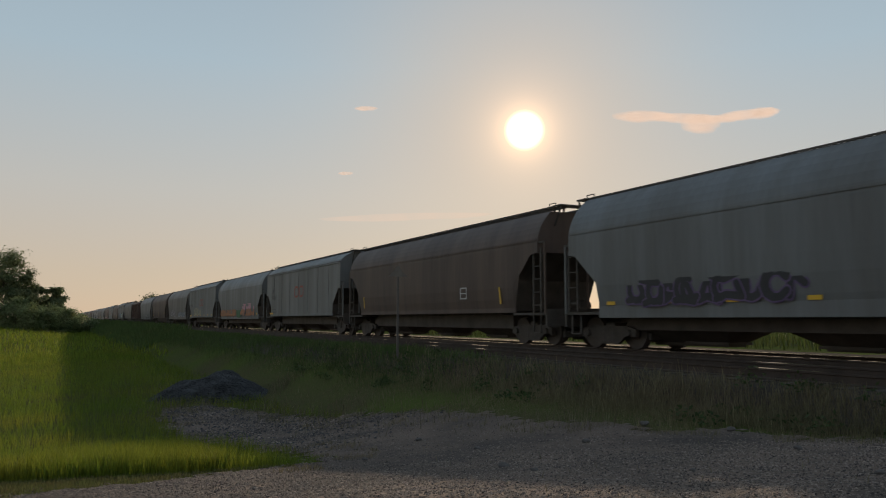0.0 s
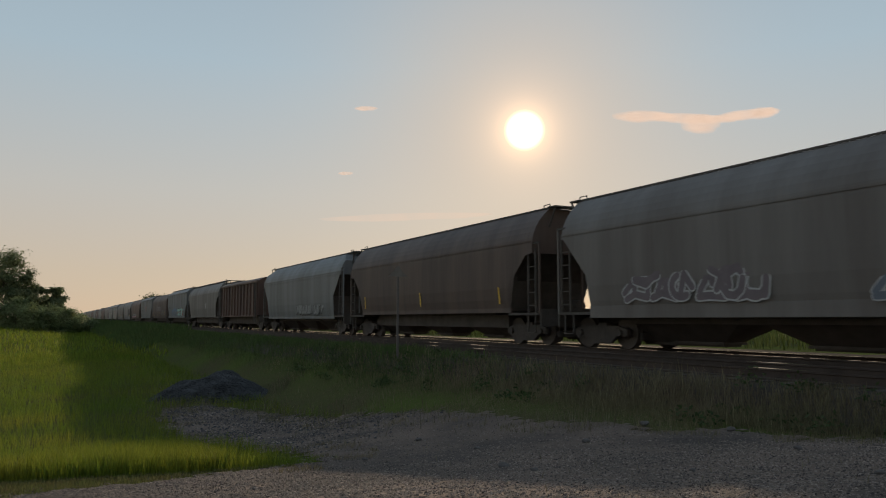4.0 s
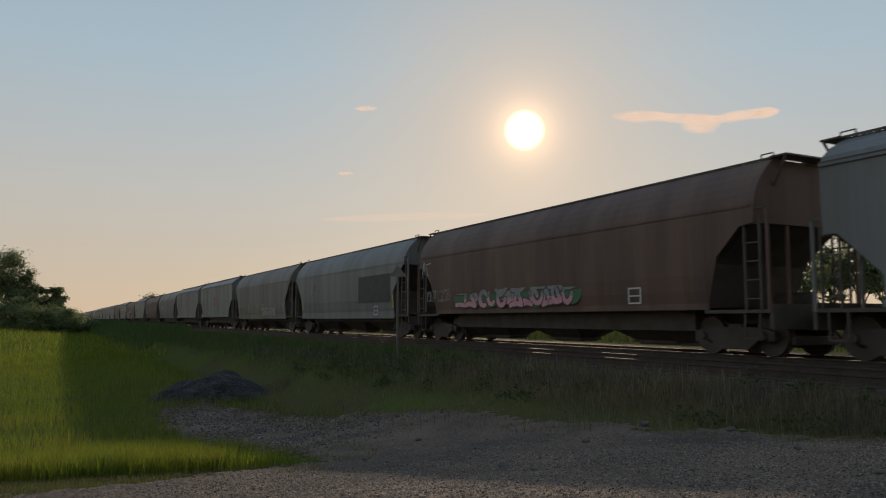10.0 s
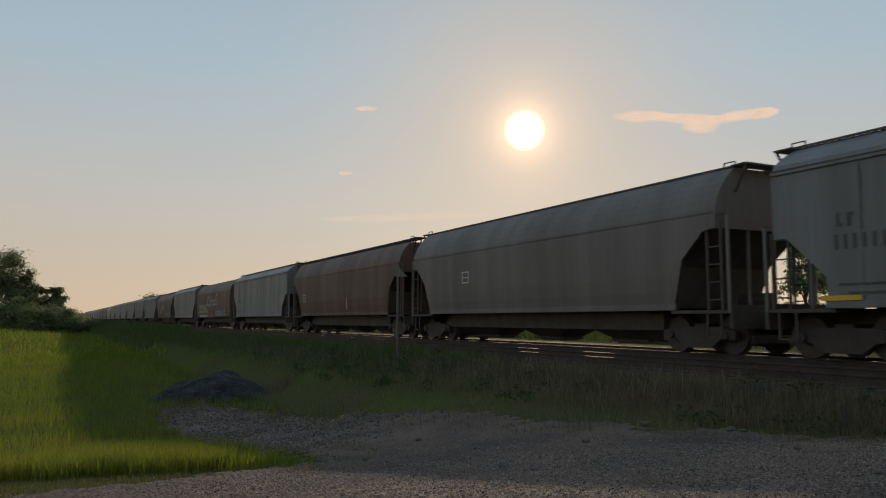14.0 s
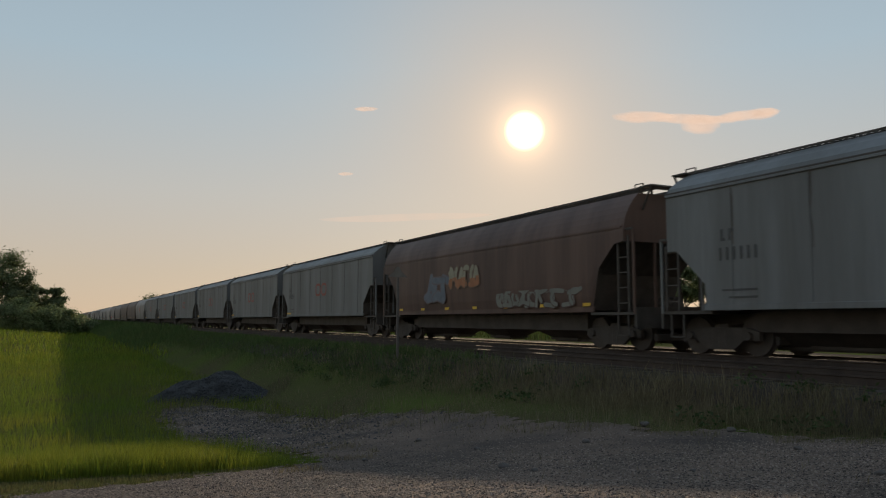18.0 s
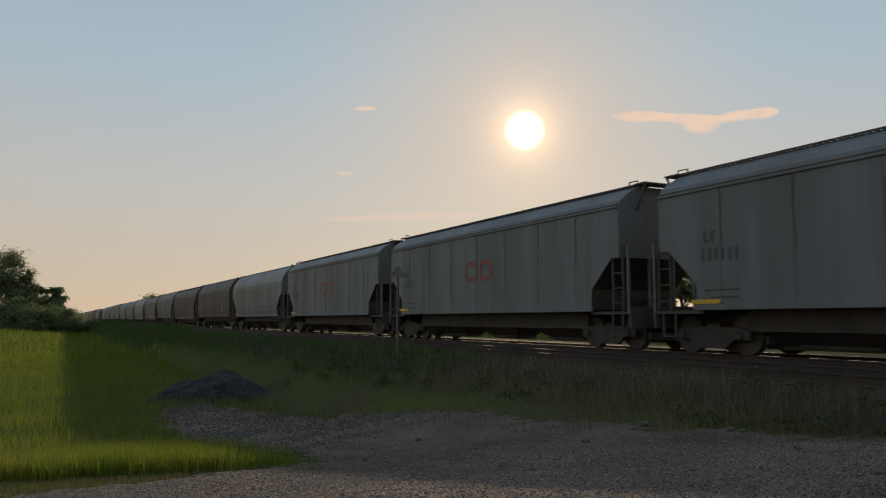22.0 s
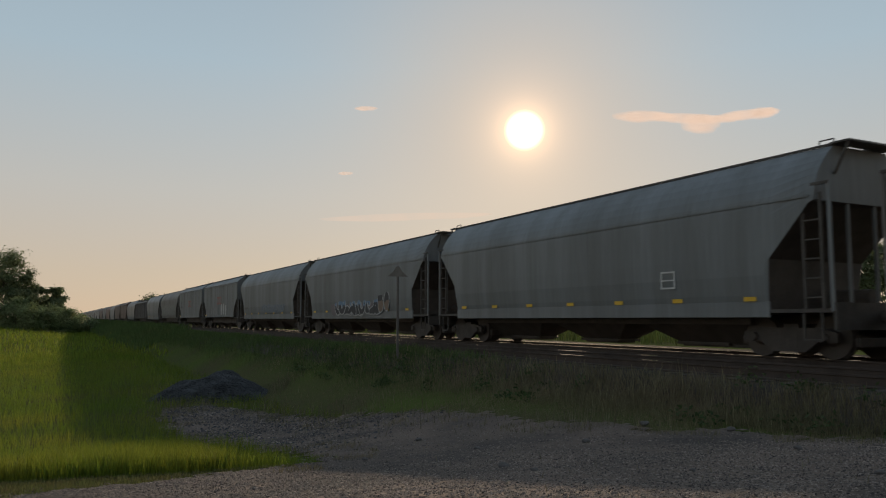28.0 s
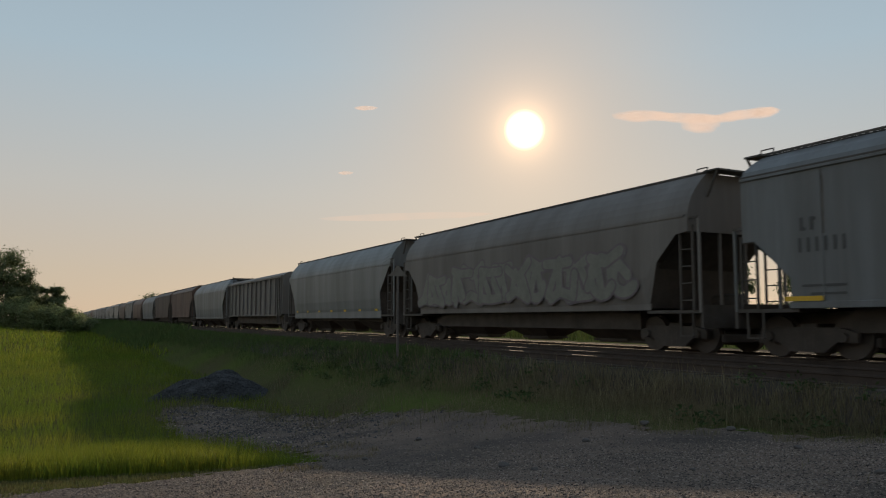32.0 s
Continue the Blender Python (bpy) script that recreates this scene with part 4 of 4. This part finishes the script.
tagged(blades("seed_stalks", scatter(1500, -32, 1, 7.4, 10.4, lambda x, y, r: verge(x, y, r) and noise.noise((x * .7, y * .7, 61)) > .05, 25, verge_tall), .72, .0045, seed_mat, 26), "thin pale seed stalks standing in the verge", "stalks", kind="stuff")
tagged(blades("verge_grass", scatter(46000, -34, 2, 6.0, 10.85, lambda x, y, r: verge(x, y, r) and r.random() < 1 - .85 * smooth_step(12, 26, -x), 3, verge_tall), .34, .0055, dry_mat, 4), "rough half-dry grass along the railway bank", "grass", kind="stuff")
tagged(blades("far_bank_grass", scatter(16000, -260, -70, 6.5, 10.9, lambda x, y, r: r.random() < 90 / (20 - x), 5, lambda x, y: 1 + (-x - 70) * .004), .8, .03, bank_mat, 6),
       "tall rough grass along the distant railway bank", "grass", kind="stuff")
tagged(blades("far_meadow_grass", scatter(42000, -230, -55, -75, 7.5, lambda x, y, r: r.random() < 60 / (5 - x), 7, lambda x, y: 1 + (-x - 55) * .006), .55, .03, grass_mat, 8),
       "wide sunlit meadow grass reaching to the trees", "grass", kind="stuff")


tagged(blades("back_meadow_grass", scatter(30000, -110, 6, 23.6, 75, lambda x, y, r: r.random() < 22 / y and r.random() < clump(x, y, .5), 15, lambda x, y: (1 + (y - 19) * .012) * (.5 + .7 * clump(x, y, .35))), .62, .022, back_mat, 16),
       "rough green weeds beyond the railway", "grass", kind="stuff")
weed_mat = mat("leafy_weed", (0.055, 0.09, 0.032), 0.6, vary=0.3, big=1, fine=8, bump=0, tint=(0.075, 0.09, 0.04), island=0.4, through_light=0.35, spec=0.1)
rng = random.Random(77)
wv, wf = [], []
for k in range(150):
    cx, cy = rng.uniform(-30, 2), rng.uniform(8.0, 9.9)
    if noise.noise((cx * .35, cy * .5, 83)) < -.1:
        continue
    wide, high = rng.uniform(.12, .32), rng.uniform(.16, .42)
    for q in range(46):
        a, r, u = rng.uniform(0, math.tau), wide * math.sqrt(rng.random()), rng.random()
        c = Vector((cx + r * math.cos(a), cy + r * math.sin(a), bank_height(cx, cy) + .03 + u * high * (1 - .6 * r / wide)))
        d = Vector((rng.gauss(0, 1), rng.gauss(0, 1), rng.gauss(.2, .6))).normalized()
        e, m = d.orthogonal().normalized(), rng.uniform(.02, .055)
        b = len(wv)
        wv += [tuple(c - d * m), tuple(c + e * m * .45), tuple(c + d * m), tuple(c - e * m * .45)]
        wf.append((b, b + 1, b + 2, b + 3))
tagged(raw("leafy_weeds", wv, wf, weed_mat), "dark leafy weeds in clumps on the railway bank", "weeds", kind="stuff")
spots_dry = []
rng = random.Random(31)
for cx, cy, r, n in ((-27.1, 7.4, .9, 260), (-26.9, 3.3, .8, 160), (-28.5, 3.9, 1.4, 120), (-24.2, 6.3, 1.3, 260), (-26.6, 4.6, 1.0, 260), (-25.2, 3.6, 1.2, 240), (-21.5, 6.0, 1.4, 240), (-17.5, 6.6, 1.6, 220), (-13, 6.6, 1.5, 160), (-9.6, 7.3, 1.2, 160)):
    for k in range(n):
        x, y = cx + rng.gauss(0, r * .6), cy + rng.gauss(0, r * .4)
        spots_dry.append((x, y, height(x, y), rng.uniform(.5, 1.1)))
pale_weed = mat("dry_weed", (0.2, 0.175, 0.11), 0.8, vary=0.3, big=1, fine=8, bump=0, island=0.4, through_light=0.4, spec=0.1)
tagged(blades("dry_weeds", spots_dry, .3, .008, pale_weed, 17), "pale dry weeds round the stone heap", "weeds", kind="stuff")


def mown(x, y, rng):
    return inside(STRIP, x, y) and not on_pad(x, y, .1)


tagged(blades("short_grass", scatter(22000, -12.6, -8.6, -4, 2.85, mown, 13), .07, .006, strip_mat, 14), "short trodden grass along the gravel's edge", "grass", kind="stuff")


def edge_weed(x, y, rng):
    deep = all(inside(PAD, x + a, y + b) for a, b in ((1.0, 0), (-1.0, 0), (0, 1.0), (0, -1.0)))
    return on_pad(x, y) and (not deep or rng.random() < .02) and noise.noise((x * 1.7, y * 1.7, 41)) > .12


tagged(blades("edge_weeds", scatter(8500, -29, 0, 2.3, 10, edge_weed, 9, lambda x, y: .6), .2, .007, dry_mat, 10), "thin weeds creeping over the gravel's edge", "weeds", kind="stuff")


def tree(x, y, z, tall, spread_r, leaves, leaf, seed, label, low=0.25, name="tree"):
    rng = random.Random(seed)
    t = new(name)
    t.location = (x, y, z)
    bm = fresh()
    tips = []
    tube(bm, (0, 0, -.3), (0, 0, tall * .55), tall * .022, tall * .012, 8)
    for i in range(14):
        z0 = tall * rng.uniform(.18, .6)
        a, rr = rng.uniform(0, math.tau), spread_r * rng.uniform(.35, .9)
        z1 = z0 + tall * rng.uniform(.1, .38)
        tip = (math.cos(a) * rr, math.sin(a) * rr, min(z1, tall * .95))
        tube(bm, (0, 0, z0), tip, tall * .008, tall * .003, 5)
        tips.append(tip)
    part("trunk", bm, bark, t)
    centres = [(*tip, rng.uniform(.5, 1)) for tip in tips]
    for i in range(22):
        zz = rng.uniform(low, 1.0)
        r = spread_r * math.sqrt(max(0.02, 1 - ((zz - .45) / .58) ** 2)) * rng.uniform(.3, 1.0)
        a = rng.uniform(0, math.tau)
        centres.append((math.cos(a) * r, math.sin(a) * r, zz * tall, rng.uniform(.5, 1)))
    verts, faces = [], []
    for i in range(leaves):
        cx, cy, cz, cs = centres[i % len(centres)]
        s = spread_r * .26 * cs
        px, py, pz = (rng.gauss(0, s), rng.gauss(0, s), rng.gauss(0, s * .75))
        c = Vector((cx + px, cy + py, cz + pz))
        if c.z < tall * low * .85:
            continue
        out = Vector((px, py, pz)).normalized() + Vector((cx, cy, cz - tall * .45)).normalized() * .7 + Vector((rng.gauss(0, .5), rng.gauss(0, .5), rng.gauss(0, .5) + .35))
        u = out.orthogonal().normalized()
        u.rotate(Matrix.Rotation(rng.uniform(0, math.tau), 3, out.normalized()))
        w = out.normalized().cross(u)
        k = leaf * rng.uniform(.6, 1.3)
        b = len(verts)
        verts += [tuple(c - u * k), tuple(c + w * k * .5), tuple(c + u * k), tuple(c - w * k * .5)]
        faces.append((b, b + 1, b + 2, b + 3))
    crown = raw("crown", verts, faces, bush_mat if name == "bush" else leaf_mat)
    crown.parent = t
    return tagged(t, label, "tree")


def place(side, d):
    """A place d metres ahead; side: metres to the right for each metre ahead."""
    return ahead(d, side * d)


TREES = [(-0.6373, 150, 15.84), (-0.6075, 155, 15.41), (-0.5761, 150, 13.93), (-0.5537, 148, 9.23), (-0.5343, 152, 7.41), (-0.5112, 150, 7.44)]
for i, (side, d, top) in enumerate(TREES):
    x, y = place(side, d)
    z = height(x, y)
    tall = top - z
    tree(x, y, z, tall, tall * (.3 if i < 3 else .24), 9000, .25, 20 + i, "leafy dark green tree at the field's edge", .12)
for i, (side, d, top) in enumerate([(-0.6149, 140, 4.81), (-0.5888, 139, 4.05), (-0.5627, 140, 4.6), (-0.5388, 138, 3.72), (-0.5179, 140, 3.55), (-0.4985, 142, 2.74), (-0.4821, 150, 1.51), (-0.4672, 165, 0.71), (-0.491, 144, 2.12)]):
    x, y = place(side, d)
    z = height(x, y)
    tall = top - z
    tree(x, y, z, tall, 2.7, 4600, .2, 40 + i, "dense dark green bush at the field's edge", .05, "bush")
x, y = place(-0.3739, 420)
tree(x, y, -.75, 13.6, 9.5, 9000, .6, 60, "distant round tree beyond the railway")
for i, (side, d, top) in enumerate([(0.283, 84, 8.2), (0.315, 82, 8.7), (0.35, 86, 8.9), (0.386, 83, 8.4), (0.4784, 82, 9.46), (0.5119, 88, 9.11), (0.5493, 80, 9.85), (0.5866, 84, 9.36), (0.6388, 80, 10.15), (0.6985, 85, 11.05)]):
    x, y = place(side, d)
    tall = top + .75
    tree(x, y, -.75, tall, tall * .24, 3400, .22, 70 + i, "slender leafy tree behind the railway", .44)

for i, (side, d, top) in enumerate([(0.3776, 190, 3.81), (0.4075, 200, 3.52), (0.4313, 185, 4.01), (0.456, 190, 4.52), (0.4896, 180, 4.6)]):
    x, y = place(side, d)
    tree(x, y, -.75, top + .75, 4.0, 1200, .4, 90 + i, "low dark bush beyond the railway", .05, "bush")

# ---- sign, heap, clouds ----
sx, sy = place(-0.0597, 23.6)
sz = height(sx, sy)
sign = new("trackside_sign")
sign.location = (sx, sy, sz)
sign_mat = mat("sign_paint", (0.17, 0.15, 0.13), 0.7, vary=0.2, big=5)
post_mat = mat("sign_post_steel", (0.13, 0.11, 0.10), 0.6, vary=0.2, big=5)
turn = Matrix.Rotation(math.pi / 2 - YAW, 4, "Z")
bm = fresh()
top = 2.50 - sz
box(bm, -.03, .03, -.03, .03, -.2, top - .2)
part("post", bm, post_mat, sign)
bm = fresh()
prism(bm, [(-.32, top - .32), (.32, top - .34), (.24, top - .27), (.12, top - .15), (.06, top - .03), (0, top), (-.06, top - .03), (-.12, top - .15), (-.24, top - .26)], -.045, -.03)
bm.transform(turn)
part("board", bm, sign_mat, sign)
tagged(sign, "small dark triangular railway sign on a post", "sign")

heap_mat = mat("dark_stone", (0.05, 0.051, 0.054), 0.9, vary=0.4, big=2, fine=14, bump=0.8, island=0.35)
hx, hy = -28.33, 5.22
heap_foot = height(hx, hy) - .06
hv, hf = [], []
rng = random.Random(9)
n_r, n_a = 16, 40


def heap_z(u, v):
    k = max(0, 1 - (u * u + v * v))
    hump = math.exp(-((u - .12) / .34) ** 2) + .72 * math.exp(-((u + .45) / .3) ** 2) + .5 * math.exp(-((u - .6) / .3) ** 2)
    return .88 * k ** .7 * min(hump, 1.05) * (1 + .22 * noise.noise((u * 3, v * 3, 4))) + .12 * k - .06


mx, my = math.sin(YAW), math.cos(YAW)


def heap_at(u, v):
    a, b = u * 2.8, v * 1.6
    x, y = hx + a * mx - b * my, hy + a * my + b * mx
    return x, y, heap_foot + heap_z(u, v)


for i in range(n_r + 1):
    for j in range(n_a):
        r, a = i / n_r * 1.05, j / n_a * math.tau
        x, y, z = heap_at(r * math.cos(a), r * math.sin(a))
        hv.append((x, y, z + .05 * noise.noise((x * 6, y * 6, 1))))
for i in range(n_r):
    for j in range(n_a):
        a, b = i * n_a + j, i * n_a + (j + 1) % n_a
        hf.append((a, b, b + n_a, a + n_a))
heap = raw("stone_mound", hv, hf, heap_mat, True)
tagged(heap, "low mound of dark crushed stone on the grass", "mound")


def pebbles(name, spots, material, seed, parent=None):
    """Small angular stones, each a squashed eight-sided lump."""
    rng = np.random.default_rng(seed)
    p = np.array(spots)
    n = len(p)
    u = np.array([(1, 0, 0), (0, 1, 0), (-1, 0, 0), (0, -1, 0), (0, 0, .5), (0, 0, -.5)])
    tr = [(0, 1, 4), (1, 2, 4), (2, 3, 4), (3, 0, 4), (1, 0, 5), (2, 1, 5), (3, 2, 5), (0, 3, 5)]
    a = rng.uniform(0, math.tau, n)
    v = u[None] * rng.uniform(.6, 1.3, (n, 6, 1))
    c, s = np.cos(a)[:, None], np.sin(a)[:, None]
    w = np.stack([v[..., 0] * c - v[..., 1] * s, v[..., 0] * s + v[..., 1] * c, v[..., 2]], -1)
    w = w * p[:, 3][:, None, None] + p[:, None, :3]
    faces = (np.arange(n)[:, None, None] * 6 + np.array(tr)[None]).reshape(-1, 3).tolist()
    ob = raw(name, w.reshape(-1, 3).tolist(), faces, material)
    if parent:
        ob.parent = parent
    return ob


dark_stone_mat = mat("loose_dark_stone", (0.06, 0.05, 0.045), 0.8, vary=0.2, big=0.6, fine=30, bump=0.3, island=0.6, spec=0.2)
stone_mat = mat("loose_stone", (0.215, 0.17, 0.138), 0.75, vary=0.2, big=0.6, fine=30, bump=0.3, tint=(0.15, 0.122, 0.102), island=0.75, spec=0.3)
spots = []
rng = random.Random(12)
while len(spots) < 112000:
    d = 3.6 + (22 * rng.random() ** 2.0 if len(spots) % 3 else 5.5 * rng.random())
    r = rng.uniform(-.66, .66) * d
    if len(spots) % 5 == 0:
        d, r = rng.uniform(-9, 6), rng.uniform(-9, 9)
    x, y = ahead(d, r)
    if on_pad(x, y) or rng.random() < .4 and on_pad(x + rng.uniform(-.6, .6), y + rng.uniform(-.4, .4)):
        spots.append((x, y, pad_height(x, y) + .002, .0033 + .010 * rng.random() ** 4 + .00045 * abs(d)))
tagged(pebbles("dark_gravel", spots[::7], dark_stone_mat, 8), "loose dark gravel scattered over the road", "gravel", kind="stuff")
spots = [q for k, q in enumerate(spots) if k % 7]
tagged(pebbles("loose_gravel", spots, stone_mat, 5), "loose pale gravel scattered over the road", "gravel", kind="stuff")
spots = []
while len(spots) < 9000:
    u, v = rng.uniform(-1.05, 1.05), rng.uniform(-1.05, 1.05)
    if u * u + v * v < 1.1:
        x, y, z = heap_at(u, v)
        spots.append((x, y, z, rng.uniform(.025, .06)))
tagged(pebbles("rubble", spots, heap_mat, 6, heap), kind="stuff")

spots = []
while len(spots) < 4600:
    x, y = rng.uniform(-28, -11), rng.uniform(2.4, 7.2)
    if on_pad(x, y) and rng.random() < (.2 + .9 * (.5 + noise.noise((x * .9, y * .9, 53)))) * smooth_step(-11, -21, x):
        spots.append((x, y, pad_height(x, y) + .006, rng.uniform(.012, .022) + .03 * rng.random() ** 3))
tagged(pebbles("coarse_stone", spots[::2], stone_mat, 15), "coarse crushed stone at the end of the gravel", "gravel", kind="stuff")
tagged(pebbles("coarse_dark_stone", spots[1::2], heap_mat, 16), "coarse dark stone strewn from the heap", "gravel", kind="stuff")
rock_mat = mat("field_stone", (0.12, 0.105, 0.095), 0.85, vary=0.35, big=6, fine=40, bump=0.5)
for k, (x, y, r) in enumerate(((-6.72, 4.13, .055), (-6.1, 4.1, .035), (-8.9, 5.06, .04), (-7.9, 6.1, .05), (-7.3, 8.0, .06), (-5.5, 7.0, .045), (-3.5, 5.3, .035), (-8.5, 7.6, .07), (-11.0, 5.2, .05), (-9.2, 3.6, .04), (-4.9, 4.9, .03))):
    bm = fresh()
    bmesh.ops.create_icosphere(bm, subdivisions=2, radius=r)
    for v in bm.verts:
        v.co *= 1 + .45 * noise.noise(v.co / r * .9 + Vector((k * 3.1, 0, 0)))
        v.co.z *= .62
    stone = part("stone", bm, rock_mat)
    stone.location = (x, y, pad_height(x, y) + r * .3)
    tagged(stone, "small weathered stone lying on the gravel", "stone", "stones on the gravel")

cloud_mat = bpy.data.materials.new("sunlit_cloud")
cloud_mat.use_nodes = True
cn, cl = cloud_mat.node_tree.nodes, cloud_mat.node_tree.links
cn.clear()
em, tp, mx2 = cn.new("ShaderNodeEmission"), cn.new("ShaderNodeBsdfTransparent"), cn.new("ShaderNodeMixShader")
em.inputs["Color"].default_value, em.inputs["Strength"].default_value = (0.86, 0.62, 0.47, 1), 1.0
nz = cn.new("ShaderNodeTexNoise")
nz.inputs["Scale"].default_value, nz.inputs["Detail"].default_value = 0.012, 5
tc = cn.new("ShaderNodeTexCoord")
cl.new(tc.outputs["Object"], nz.inputs["Vector"])
rm = cn.new("ShaderNodeMapRange")
rm.inputs["From Min"].default_value, rm.inputs["From Max"].default_value = .3, .7
rm.inputs["To Min"].default_value, rm.inputs["To Max"].default_value = .16, .40
cl.new(nz.outputs["Fac"], rm.inputs["Value"])
cl.new(rm.outputs["Result"], mx2.inputs["Fac"])
cl.new(tp.outputs[0], mx2.inputs[1])
cl.new(em.outputs[0], mx2.inputs[2])
cl.new(mx2.outputs[0], cn.new("ShaderNodeOutputMaterial").inputs["Surface"])


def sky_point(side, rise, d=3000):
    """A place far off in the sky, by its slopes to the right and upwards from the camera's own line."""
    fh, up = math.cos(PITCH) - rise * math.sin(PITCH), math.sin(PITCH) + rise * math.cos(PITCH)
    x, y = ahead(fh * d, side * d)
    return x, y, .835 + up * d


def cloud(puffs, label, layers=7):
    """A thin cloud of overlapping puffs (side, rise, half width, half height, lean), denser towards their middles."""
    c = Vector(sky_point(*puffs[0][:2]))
    bm = fresh()
    for j, (a, b, ra, rb, lean) in enumerate(puffs):
        for k in range(layers):
            s = 1.05 - .1 * k
            ring = []
            for i in range(36):
                t = i * math.tau / 36
                r = s * (1 + .16 * noise.noise((math.cos(t) * 2 + j * 5, math.sin(t) * 2, k * .15)) + .05 * noise.noise((math.cos(t) * 7, math.sin(t) * 7, j + k)))
                u, v = ra * r * math.cos(t), rb * r * math.sin(t)
                ring.append(bm.verts.new(Vector(sky_point(a + u, b + v + lean * u, 3000 + 5 * k + 45 * j)) - c))
            bm.faces.new(ring)
    ob = part("cloud", bm, cloud_mat)
    ob.location = c
    return tagged(ob, label, "cloud", kind="structure")


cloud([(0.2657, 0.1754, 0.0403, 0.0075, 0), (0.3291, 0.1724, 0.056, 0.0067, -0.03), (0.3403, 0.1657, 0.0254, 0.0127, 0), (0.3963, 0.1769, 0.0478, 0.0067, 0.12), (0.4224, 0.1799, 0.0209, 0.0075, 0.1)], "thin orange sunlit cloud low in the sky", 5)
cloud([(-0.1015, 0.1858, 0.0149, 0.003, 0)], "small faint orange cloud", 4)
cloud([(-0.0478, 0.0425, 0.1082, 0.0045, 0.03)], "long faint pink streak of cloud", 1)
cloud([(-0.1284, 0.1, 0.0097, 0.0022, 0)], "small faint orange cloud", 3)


def travelled(t):
    """Metres that the train has gone; it slows slightly from the eighth second on."""
    return 22.65 * t - (0 if t < 8 else 0.0219 * (t - 8) ** 2)


def motions():
    """The cars roll by at the train's pace, and their wheelsets turn with them."""
    turning = {}
    for thing, x in TRAIN:
        for w in thing.children_recursive:
            if not w.name.startswith("wheelset"):
                continue
            key = round(w.location.x, 2)
            if key not in turning:
                walk(w, [(f / FPS, pose(*w.location) @ Matrix.Rotation(travelled(f / FPS) / .457, 4, "Y")) for f in range(0, 32 * FPS + 1)])
                turning[key] = w
            else:
                w.rotation_mode = "QUATERNION"
                w.animation_data_create()
                w.animation_data.action = turning[key].animation_data.action
                w.animation_data.action_slot = turning[key].animation_data.action_slot
    for thing, x in TRAIN:
        walk(thing, [(t, pose(x + travelled(t), TRACKS["main"], 0)) for t in (0, 4, 8, 12, 16, 20, 24, 28, 32)])


motions()
